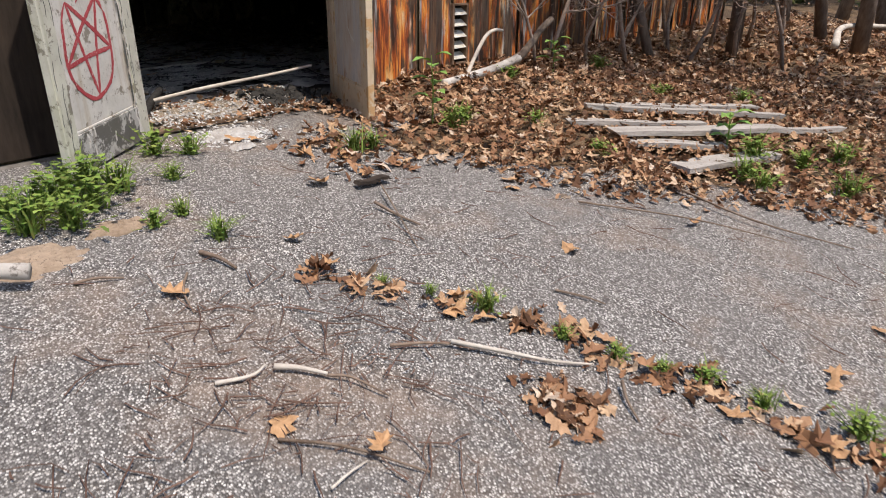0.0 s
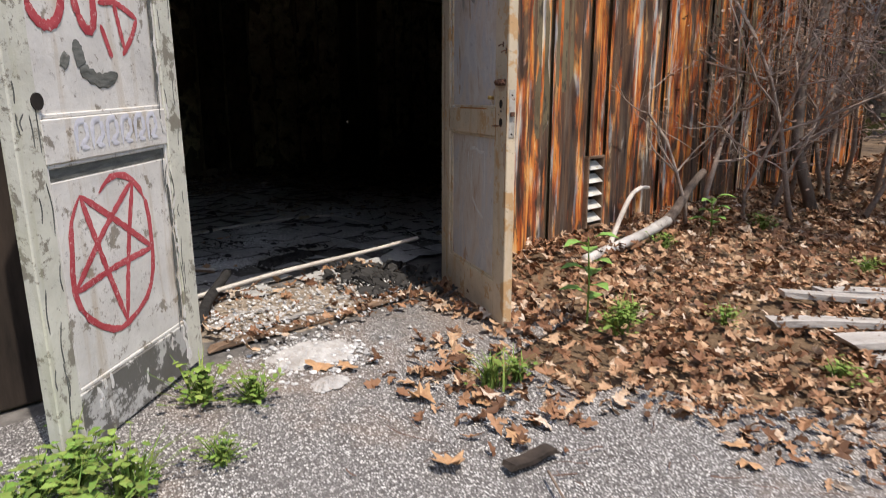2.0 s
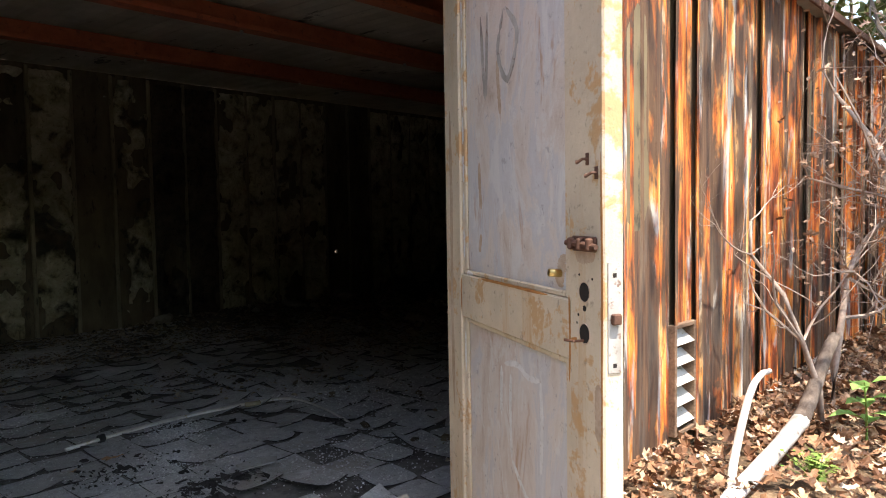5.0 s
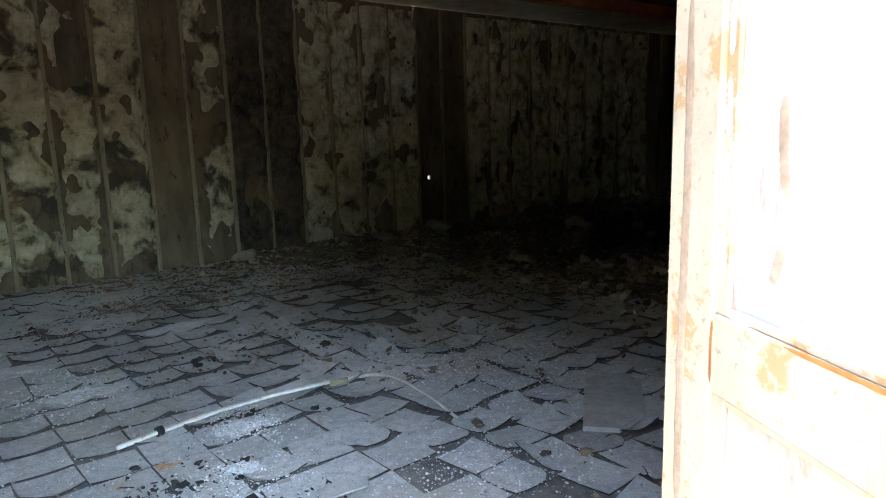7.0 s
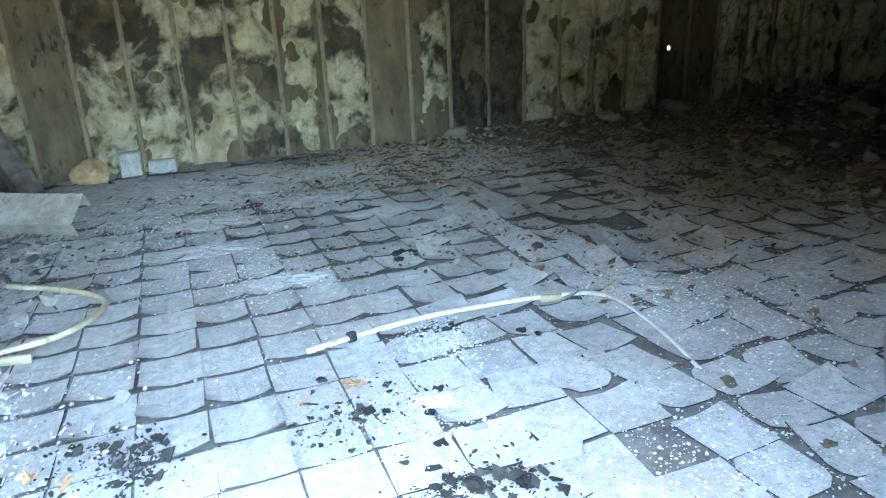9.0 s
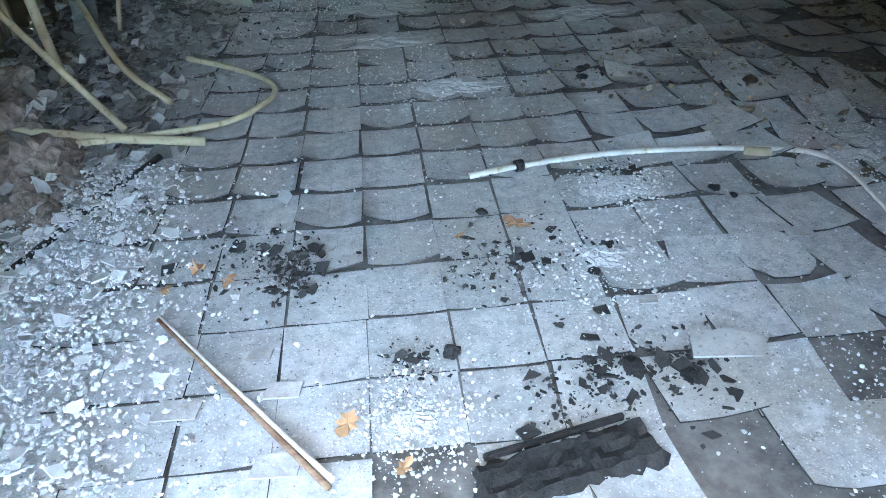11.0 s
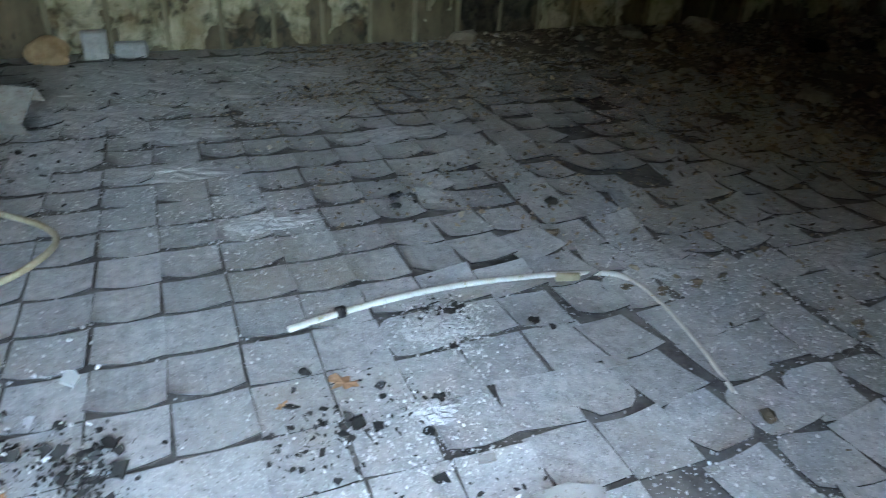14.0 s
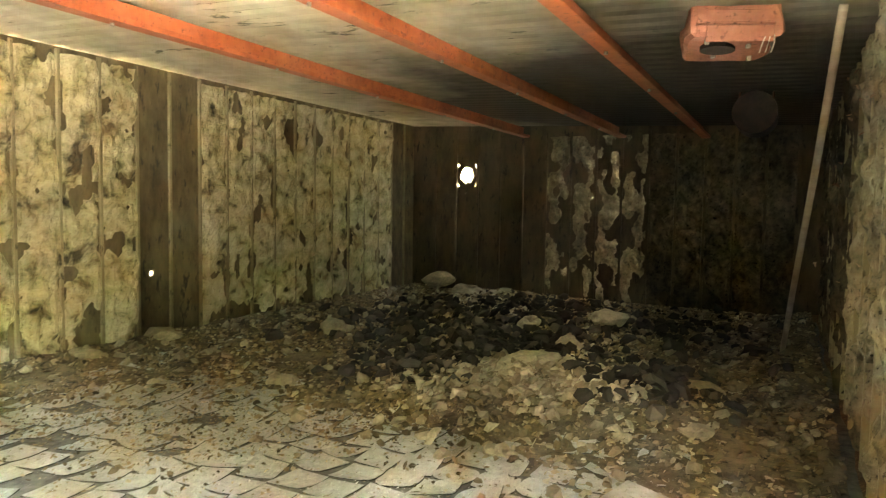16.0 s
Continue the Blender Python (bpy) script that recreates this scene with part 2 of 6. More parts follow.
DOOR_BARE = mat_paint("peeled_grey_timber", (0.5, 0.49, 0.46), (0.09, 0.085, 0.075), (0.2, 0.17, 0.13), 0.46)
DOOR_LICHEN = mat_paint("lichened_white_paint", (0.62, 0.61, 0.52), (0.2, 0.18, 0.14), (0.4, 0.4, 0.25), 0.53)
PANEL_PALE = mat_panel()
BRASS = mat_plain("worn_brass", (0.45, 0.3, 0.1), (0.75, 0.55, 0.22), 40.0, 0.35, 0.2, metal=1.0, local=True)
CREAM_STAIN = mat_plain("brown_rust_stain", (0.36, 0.24, 0.15), (0.54, 0.42, 0.31), 60.0, 0.8, 0.3, local=True)
PANEL_BLUE = mat_plain("slate_blue_old_paint", (0.38, 0.39, 0.42), (0.55, 0.54, 0.54), 18.0, 0.7, 0.4, local=True, spots=(0.5, 0.42, 0.34))
PALE_FLAKE = mat_plain("flaking_white_paint", (0.56, 0.54, 0.5), (0.76, 0.74, 0.7), 40.0, 0.7, 0.6, local=True, spots=(0.4, 0.32, 0.24))
FRAME_WOOD = mat_plain("old_frame_timber", (0.1, 0.06, 0.035), (0.3, 0.16, 0.08), 18.0, sz=0.2)
RED_SPRAY = mat_plain("red_spray_paint", (0.32, 0.03, 0.04), (0.52, 0.1, 0.11), 30.0, strength=0.1, spots=(0.58, 0.36, 0.34))
PALE_SPRAY = mat_plain("pale_spray_paint", (0.5, 0.5, 0.55), (0.68, 0.68, 0.72), 40.0, strength=0.1)
INNER_STEEL = mat_plain("sooty_sheet_steel", (0.045, 0.036, 0.022), (0.24, 0.19, 0.11), 5.0, 0.7, 0.3, sz=0.4, spots=(0.035, 0.03, 0.025))
DECK = mat_deck()
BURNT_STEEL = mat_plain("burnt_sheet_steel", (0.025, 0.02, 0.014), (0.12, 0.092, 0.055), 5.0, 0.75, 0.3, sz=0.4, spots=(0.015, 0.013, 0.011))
RED_STEEL = mat_plain("red_primed_steel", (0.28, 0.07, 0.035), (0.5, 0.15, 0.07), 8.0, 0.6, 0.3, spots=(0.2, 0.06, 0.04))
RUST = mat_plain("rusted_steel", (0.045, 0.025, 0.018), (0.17, 0.08, 0.048), 20.0, 0.85, 0.6, local=True)
PALE_STEEL = mat_plain("ashy_galvanised_steel", (0.22, 0.2, 0.17), (0.5, 0.47, 0.42), 16.0, 0.75, 0.4, local=True, spots=(0.16, 0.07, 0.04))
# near-black colour standing for the shade inside holes and behind louvres
DARK_HOLE = mat_plain("dark_recess", (0.012, 0.01, 0.008), (0.03, 0.024, 0.02), 20.0)
PIPE_CREAM = mat_plain("yellowed_pipe", (0.3, 0.25, 0.14), (0.52, 0.46, 0.32), 14.0, 0.6, 0.2, local=True, spots=(0.2, 0.16, 0.08))
STRIP_WHITE = mat_plain("ashy_white_strip", (0.5, 0.48, 0.42), (0.72, 0.7, 0.64), 14.0, 0.6, 0.2, spots=(0.35, 0.28, 0.12))
CHAR = mat_plain("charred_timber", (0.01, 0.01, 0.01), (0.045, 0.042, 0.04), 24.0, 0.8, 1.0, 0.02)
GREY_WOOD = mat_plain("weathered_grey_board", (0.22, 0.2, 0.18), (0.5, 0.47, 0.43), 9.0, 0.9, 0.5, local=True, sy=12.0, sz=12.0, spots=(0.1, 0.08, 0.07))
BROWN_WOOD = mat_plain("dirty_brown_timber", (0.09, 0.055, 0.035), (0.3, 0.2, 0.13), 10.0, 0.9, 0.5, local=True, sy=8.0, sz=8.0)
BARK = mat_plain("grey_brown_bark", (0.07, 0.05, 0.038), (0.25, 0.2, 0.16), 16.0, 0.95, 0.9, 0.015, sz=0.4)
BIRCH = mat_plain("white_birch_bark", (0.28, 0.25, 0.22), (0.66, 0.64, 0.6), 9.0, 0.8, 0.6, spots=(0.07, 0.055, 0.045))
TWIG = mat_plain("dry_twig", (0.1, 0.07, 0.05), (0.28, 0.21, 0.16), 30.0, 0.9, 0.3)
DARK_TWIG = mat_plain("red_brown_twig", (0.045, 0.026, 0.02), (0.2, 0.12, 0.09), 30.0, 0.9, 0.3)
PALE_TWIG = mat_plain("bleached_twig", (0.42, 0.37, 0.32), (0.66, 0.62, 0.55), 30.0, 0.9, 0.3)
PLASTER = mat_plain("crumbled_plaster", (0.24, 0.22, 0.2), (0.52, 0.51, 0.49), 22.0, 0.95, 0.8, 0.01, spots=(0.3, 0.25, 0.2))
LITTER = mat_leaf("fallen_oak_leaf", [(0.0, (0.055, 0.027, 0.015)), (0.25, (0.19, 0.09, 0.05)), (0.55, (0.38, 0.21, 0.115)), (0.85, (0.58, 0.4, 0.25)), (1.0, (0.62, 0.52, 0.42))])
TAN_LEAF = mat_leaf("tan_leaf", [(0.0, (0.42, 0.22, 0.1)), (1.0, (0.56, 0.36, 0.2))])
GREEN = mat_leaf("green_leaf", [(0.0, (0.07, 0.16, 0.025)), (0.5, (0.14, 0.28, 0.045)), (1.0, (0.25, 0.38, 0.08))])
FRESH = mat_leaf("fresh_leaf", [(0.0, (0.13, 0.3, 0.06)), (1.0, (0.2, 0.4, 0.09))])
WOODS = mat_leaf("woodland_leaf", [(0.0, (0.03, 0.06, 0.015)), (0.6, (0.07, 0.12, 0.03)), (1.0, (0.14, 0.17, 0.05))])
ASH_CHIPS = mat_chunks("ash_and_plaster_chips", [(0.0, (0.3, 0.3, 0.3)), (0.35, (0.5, 0.5, 0.49)), (0.75, (0.66, 0.66, 0.64)), (1.0, (0.8, 0.8, 0.78))], 60.0, (0.5, 0.49, 0.48))
CHAR_CHIPS = mat_chunks("charcoal_bits", [(0.0, (0.012, 0.012, 0.012)), (1.0, (0.05, 0.048, 0.045))])
RUBBLE = mat_chunks("burnt_rubble", [(0.0, (0.05, 0.04, 0.028)), (0.3, (0.16, 0.125, 0.08)), (0.65, (0.32, 0.25, 0.16)), (0.9, (0.48, 0.4, 0.28)), (1.0, (0.58, 0.52, 0.42))])
BLACK_RUBBLE = mat_chunks("black_rubble", [(0.0, (0.015, 0.014, 0.013)), (0.7, (0.05, 0.045, 0.04)), (1.0, (0.14, 0.12, 0.1))])
FOAM_CHUNK = mat_chunks("fallen_insulation", [(0.0, (0.24, 0.2, 0.14)), (1.0, (0.56, 0.5, 0.39))], 22.0)

GREY_BARE_AND_SHADE = mat_plain("bare_grey_timber_and_shade", (0.05, 0.055, 0.05), (0.2, 0.2, 0.18), 14.0, 0.9, 0.6, local=True, sz=4.0)

BRUSH = mat_plain("pale_brushwood", (0.17, 0.125, 0.1), (0.44, 0.35, 0.28), 30.0, 0.9, 0.3)
SMOKED_FOAM = mat_plain("smoked_insulation", (0.07, 0.06, 0.04), (0.42, 0.37, 0.26), 11.0, 0.97, 1.0, 0.03, spots=(0.03, 0.026, 0.02))
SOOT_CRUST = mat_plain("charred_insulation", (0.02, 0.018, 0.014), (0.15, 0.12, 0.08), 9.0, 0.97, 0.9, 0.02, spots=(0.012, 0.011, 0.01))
DIRT = mat_plain("dirt_and_crumbs", (0.14, 0.11, 0.08), (0.42, 0.35, 0.27), 24.0, 0.95, 1.0, 0.015, spots=(0.06, 0.045, 0.035))

SHADED_WALL_AND_BARK = mat_plain("shaded_wall_and_bark", (0.015, 0.012, 0.01), (0.075, 0.055, 0.042), 14.0, 0.9, 0.6, sz=0.2)

ORANGE_RUST = mat_plain("orange_rust_stain", (0.3, 0.12, 0.035), (0.52, 0.25, 0.08), 30.0, 0.85, 0.4)
ASH = mat_plain("white_ash", (0.34, 0.34, 0.335), (0.6, 0.6, 0.59), 40.0, 0.98, 0.9, 0.008, spots=(0.3, 0.29, 0.28))

# near-black rims put the shadow under curled tile edges into the colour
TILE_EDGE_SHADE = mat_plain("tile_edge_shade", (0.02, 0.019, 0.018), (0.07, 0.065, 0.06), 40.0, 0.95)
MASTIC = mat_plain("ashy_concrete", (0.05, 0.046, 0.042), (0.22, 0.205, 0.19), 18.0, 0.95, 0.6, spots=(0.16, 0.14, 0.12))

# ---- builders ----


def smooth(a, b, x):
    t = min(1.0, max(0.0, (x - a) / (b - a)))
    return t * t * (3 - 2 * t)


def ground_z(x, y):
    d = min(max(0.0, -y - 0.55), 5.0)
    z = -0.15 * d * (1 - 0.4 * smooth(2, 4.2, x))
    if y < 0.3:
        z += 0.08 * smooth(1.7, 2.6, x) * smooth(-1.0, -0.1, y)
    return z


def link(name, verts, faces, material, parent=None, label="", soft=False):
    me = bpy.data.meshes.new(name)
    me.from_pydata([tuple(v) for v in verts], [], faces)
    me.materials.append(material)
    if soft:
        me.shade_smooth()
    me.update()
    ob = new(name, me)
    if parent is not None:
        ob.parent = parent
    if label:
        ob["label"] = label
    return ob


def part(name, bm, material, parent=None, label="", soft=False):
    me = bpy.data.meshes.new(name)
    bm.to_mesh(me)
    bm.free()
    me.materials.append(material)
    if soft:
        me.shade_smooth()
    ob = new(name, me)
    if parent is not None:
        ob.parent = parent
    if label:
        ob["label"] = label
    return ob


def thing(name, label, category, m=None, group="", kind=""):
    ob = new(name)
    if m is not None:
        ob.matrix_world = m
    return tagged(ob, label, category, group, kind)


def box_bm(x0, x1, y0, y1, z0, z1, bevel=0.0, bm=None):
    bm = bm or bmesh.new()
    made = bmesh.ops.create_cube(bm, size=1.0, matrix=Matrix.Translation(((x0 + x1) / 2, (y0 + y1) / 2, (z0 + z1) / 2)) @ Matrix.Diagonal((x1 - x0, y1 - y0, z1 - z0, 1)))
    if bevel:
        edges = {e for v in made["verts"] for e in v.link_edges}
        bmesh.ops.bevel(bm, geom=list(edges), offset=bevel, segments=1, affect="EDGES")
    return bm


def tube_data(points, radii, sides=6):
    """Verts and faces of a tube along points, with a radius at each."""
    pts = [Vector(p) for p in points]
    verts, faces = [], []
    for i, p in enumerate(pts):
        d = (pts[min(i + 1, len(pts) - 1)] - pts[max(i - 1, 0)]).normalized()
        side = d.cross(Vector((0.13, 0.21, 1)) if abs(d.z) < 0.9 else Vector((1, 0.2, 0.1))).normalized()
        up = side.cross(d)
        for k in range(sides):
            a = 2 * math.pi * k / sides
            verts.append(p + (side * math.cos(a) + up * math.sin(a)) * radii[i])
    for i in range(len(pts) - 1):
        for k in range(sides):
            faces.append((i * sides + k, i * sides + (k + 1) % sides, (i + 1) * sides + (k + 1) % sides, (i + 1) * sides + k))
    faces.append(tuple(range(sides))[::-1])
    faces.append(tuple(range((len(pts) - 1) * sides, len(pts) * sides)))
    return verts, faces


def curve_points(points, n=24):
    """A smooth line through points."""
    p = [Vector(q) for q in points]
    p = [p[0] * 2 - p[1]] + p + [p[-1] * 2 - p[-2]]
    out = []
    segs = len(p) - 3
    for i in range(segs):
        for k in range(max(2, n // segs)):
            t = k / max(2, n // segs)
            a, b, c, d = p[i : i + 4]
            out.append(0.5 * ((2 * b) + (c - a) * t + (2 * a - 5 * b + 4 * c - d) * t * t + (3 * b - a - 3 * c + d) * t**3))
    out.append(p[-2])
    return out


def tube(name, points, radius, material, parent=None, label="", sides=8, n=24, taper=1.0):
    pts = curve_points(points, n)
    r = [radius * (1 + (taper - 1) * i / (len(pts) - 1)) for i in range(len(pts))]
    v, f = tube_data(pts, r, sides)
    return link(name, v, f, material, parent, label, soft=True)


def join(pieces):
    verts, faces = [], []
    for v, f in pieces:
        o = len(verts)
        verts += list(v)
        faces += [tuple(i + o for i in q) for q in f]
    return verts, faces


# ---- ground ----
def ground_sheet():
    xs = np.concatenate([np.linspace(-400, -12, 8), np.linspace(-9, 16, 90), np.linspace(20, 400, 8)])
    ys = np.concatenate([np.linspace(-400, -10, 8), np.linspace(-7, 9, 80), np.linspace(12, 400, 8)])
    v = [(x, y, ground_z(x, y) - 0.035 + 0.03 * noise.noise((x * 1.3, y * 1.3, 0.3)) - (0.09 if (-0.9 < x < 11.4 and 0.1 < y < 6.4) else 0)) for y in ys for x in xs]
    n = len(xs)
    f = [(j * n + i, j * n + i + 1, (j + 1) * n + i + 1, (j + 1) * n + i) for j in range(len(ys) - 1) for i in range(n - 1)]
    return tagged(link("ground", v, f, SOIL, soft=True), "brown leaf-mould soil under the trees", "ground", kind="structure")


def verge(y):
    """The x at which the paving ends, for each y."""
    return 0.55 + 0.0 * y if y > -1.2 else 0.55 + (-y - 1.2) * 0.78 + 0.25 + 0.1 * math.sin(y * 5)


def paving():
    v, f = [], []
    ys = np.linspace(-9.0, -0.05, 110)
    m = 60
    for y in ys:
        right = min(2.5, max(0.3, verge(y))) + 0.5
        if y > -0.75:
            right = 1.75
        for i in range(m + 1):
            x = -7 + (right + 7) * i / m
            crack = abs(x - crack_x(y)) if y < -1.7 else 9
            z = ground_z(x, y) + 0.012 * noise.noise((x * 0.9, y * 0.9, 2.0)) - (0.022 * math.exp(-(crack / 0.03) ** 2)) - 0.03 * smooth(right - 0.12, right, x)
            v.append((x, y, z))
    for j in range(len(ys) - 1):
        for i in range(m):
            a = j * (m + 1) + i
            f.append((a, a + 1, a + m + 2, a + m + 1))
    return tagged(link("pavement", v, f, ASPHALT, soft=True), "worn grey asphalt drive with white stone chips", "pavement", kind="structure")


def crack_x(y):
    return -0.42 + 0.42 * smooth(-1.7, -2.9, y) * 1.0 + 0.12 * smooth(-2.9, -3.9, y) + 0.03 * math.sin(y * 7)


ground_sheet()
paving()

# ---- the shed: shell ----
X0, X1, YF, YI, YB = -0.95, 11.5, 0.12, 0.17, 6.4
DOOR_L, DOOR_R, DOOR_H = -0.02, 1.66, 1.99
RIB = 0.305


def roof_z(y):
    return 2.56 + (y - 0.28) * 0.034


def ribbed(length, height, z0=0.0, depth=0.028):
    """A ribbed sheet along +x from 0, its ribs standing out towards -y."""
    prof, x, k = [], 0.0, 0
    while x < length - 1e-6:
        for dx, d in ((0.0, depth), (0.03, depth), (0.05, 0.0), (0.11, 0.0), (0.117, 0.006), (0.137, 0.006), (0.144, 0.0), (0.204, 0.0), (0.211, 0.006), (0.231, 0.006), (0.238, 0.0), (0.285, 0.0)):
            if x + dx <= length:
                prof.append((x + dx, d))
        x += RIB
    prof.append((length, 0.0))
    zs = np.linspace(z0, height, 9)
    v, f = [], []
    for z in zs:
        for px, d in prof:
            v.append((px, -d + 0.006 * noise.noise((px * 3, z * 2, 5)), z))
    n = len(prof)
    for j in range(len(zs) - 1):
        for i in range(n - 1):
            f.append((j * n + i, j * n + i + 1, (j + 1) * n + i + 1, (j + 1) * n + i))
    return v, f


def wall_core(name, x0, x1, y0, y1, z0, z1, material, label, parent=None):
    ob = part(name, box_bm(x0, x1, y0, y1, z0, z1), material, parent)
    return tagged(ob, label, "wall", kind="structure") if parent is None else ob


def siding(parent, x0, x1, z0, z1, y=YF):
    """Sheets three ribs wide, side by side."""
    x = x0
    while x < x1 - 0.01:
        w = min(3 * RIB, x1 - x)
        v, f = ribbed(w - 0.002, z1, z0)
        ob = link("siding_sheet", v, f, SIDING, parent)
        ob.location = (x, y - 0.002 - 0.004 * (int(x * 7) % 2), 0)
        x += w


front = tagged(new("wall_front"), "rusted ribbed steel shed wall with flaking pale paint", "wall", kind="structure")
H = roof_z(YF)
wall_core("wall_core", X0 - 0.04, DOOR_L - 0.06, YF, YI, -0.1, H, INNER_STEEL, "", front)
for a, b, z0, z1 in ((DOOR_R + 0.06, 3.12, -0.1, H), (3.12, 3.36, -0.1, 0.12), (3.12, 3.36, 0.66, H), (3.36, X1 + 0.04, -0.1, H)):
    wall_core("wall_core", a, b, YF, YI, z0, z1, INNER_STEEL, "", front)
wall_core("wall_core", DOOR_L - 0.06, DOOR_R + 0.06, YF, YI, DOOR_H + 0.06, H, INNER_STEEL, "", front)
# near-black sheet over the wall, standing for the shade behind the open leaf
part("shaded_wall_face", box_bm(X0, DOOR_L - 0.062, YF - 0.03, YF - 0.002, 0.0, H, 0.004), SHADED_WALL_AND_BARK, front, "wall face beside the door, its shade put into the colour")
siding(front, DOOR_R + 0.06, 3.12, 0.03, H)
siding(front, 3.12, 3.36, 0.66, H)
siding(front, 3.36, X1, 0.05, H)
siding(front, DOOR_L - 0.06, DOOR_R + 0.06, DOOR_H + 0.06, H)

back = tagged(new("wall_back"), "sooty ribbed steel wall with burnt insulation between its ribs", "wall", kind="structure")
HB = roof_z(YB)
# small rust holes let daylight through: the sheet is left open there
HOLES_BACK = [(6.05, 0.69, 0.035), (2.98, 2.52, 0.012), (2.77, 2.04, 0.01), (5.9, 1.45, 0.008), (1.2, 2.3, 0.01)]


def pierced(name, axis, at, a0, a1, z1, holes, parent, thick=0.04, material=INNER_STEEL):
    """A wall sheet with round rust holes; axis 'y': it stands along x; 'x': along y."""
    bm = bmesh.new()
    cuts_a = sorted({a0, a1, *[h[0] - h[2] for h in holes], *[h[0] + h[2] for h in holes]})
    cuts_z = sorted({-0.1, z1, *[h[1] - h[2] * 1.1 for h in holes], *[h[1] + h[2] * 1.1 for h in holes]})
    for i in range(len(cuts_a) - 1):
        for j in range(len(cuts_z) - 1):
            ca, cz = (cuts_a[i] + cuts_a[i + 1]) / 2, (cuts_z[j] + cuts_z[j + 1]) / 2
            hole = next((h for h in holes if abs(ca - h[0]) < h[2] and abs(cz - h[1]) < h[2] * 1.1), None)
            q = [(cuts_a[i], cuts_z[j]), (cuts_a[i + 1], cuts_z[j]), (cuts_a[i + 1], cuts_z[j + 1]), (cuts_a[i], cuts_z[j + 1])]
            if hole is None:
                bm.faces.new([bm.verts.new((a, at, z) if axis == "y" else (at, a, z)) for a, z in q])
            else:
                n = 14
                ring = []
                for k in range(n):
                    t = 2 * math.pi * k / n
                    r = hole[2] * (0.72 + 0.25 * math.sin(3.1 * k + hole[0] * 7))
                    ring.append((hole[0] + r * math.cos(t), hole[1] + r * 1.1 * math.sin(t)))
                outer = []
                for k in range(n):
                    t = 2 * math.pi * k / n
                    s = 1 / max(abs(math.cos(t)), abs(math.sin(t)))
                    outer.append((hole[0] + hole[2] * s * math.cos(t), hole[1] + hole[2] * 1.1 * s * math.sin(t)))
                for k in range(n):
                    loop = [ring[k], outer[k], outer[(k + 1) % n], ring[(k + 1) % n]]
                    bm.faces.new([bm.verts.new((a, at, z) if axis == "y" else (at, a, z)) for a, z in loop])
    bmesh.ops.remove_doubles(bm, verts=bm.verts, dist=0.0004)
    bmesh.ops.recalc_face_normals(bm, faces=bm.faces)
    bmesh.ops.solidify(bm, geom=list(bm.faces), thickness=thick)
    return part(name, bm, material, parent)


pierced("steel_sheet", "y", YB + 0.05, X0 - 0.14, X1 + 0.14, HB, HOLES_BACK, back)
end_wall = tagged(new("wall_end"), "sooty ribbed steel end wall with a ragged hole", "wall", kind="structure")
HOLES_END = [(5.4, 1.93, 0.17), (3.29, 1.58, 0.014), (1.78, 1.07, 0.014), (1.63, 1.21, 0.01), (0.66, 1.35, 0.02), (5.42, 1.63, 0.012)]
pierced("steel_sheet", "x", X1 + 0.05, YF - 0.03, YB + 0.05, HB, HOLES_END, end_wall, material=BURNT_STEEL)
left_wall = tagged(new("wall_left"), "dark sooty ribbed steel end wall", "wall", kind="structure")
pierced("steel_sheet", "x", X0 - 0.05, YF - 0.03, YB + 0.05, HB, [(4.4, 0.05, 0.06)], left_wall)


def girts(parent, axis, at, first, a1, z1, inward, step, material=None):
    """The steel studs that stand in from the sheet, a step apart."""
    a = first
    while a < a1 - 0.1:
        w = 0.018
        d0, d1 = sorted((at, at + inward * 0.045))
        bm = box_bm(a - w, a + w, d0, d1, 0.0, z1, 0.006) if axis == "y" else box_bm(d0, d1, a - w, a + w, 0.0, z1, 0.006)
        part("stud", bm, material or RIB_STEEL, parent)
        a += step


RIB_STEEL = mat_plain("dusty_wall_rib", (0.16, 0.14, 0.085), (0.4, 0.35, 0.23), 7.0, 0.7, 0.3, sz=0.4, spots=(0.05, 0.045, 0.03))
girts(back, "y", YB + 0.028, -0.614, X1, roof_z(YB) - 0.02, -1, 0.406)
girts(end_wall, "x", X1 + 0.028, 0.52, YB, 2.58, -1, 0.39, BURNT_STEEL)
girts(left_wall, "x", X0 - 0.028, 0.5, YB, 2.58, 1, 0.406)
girts(front, "y", YI, DOOR_R + 0.2, X1, roof_z(YI) - 0.02, 1, 0.406)


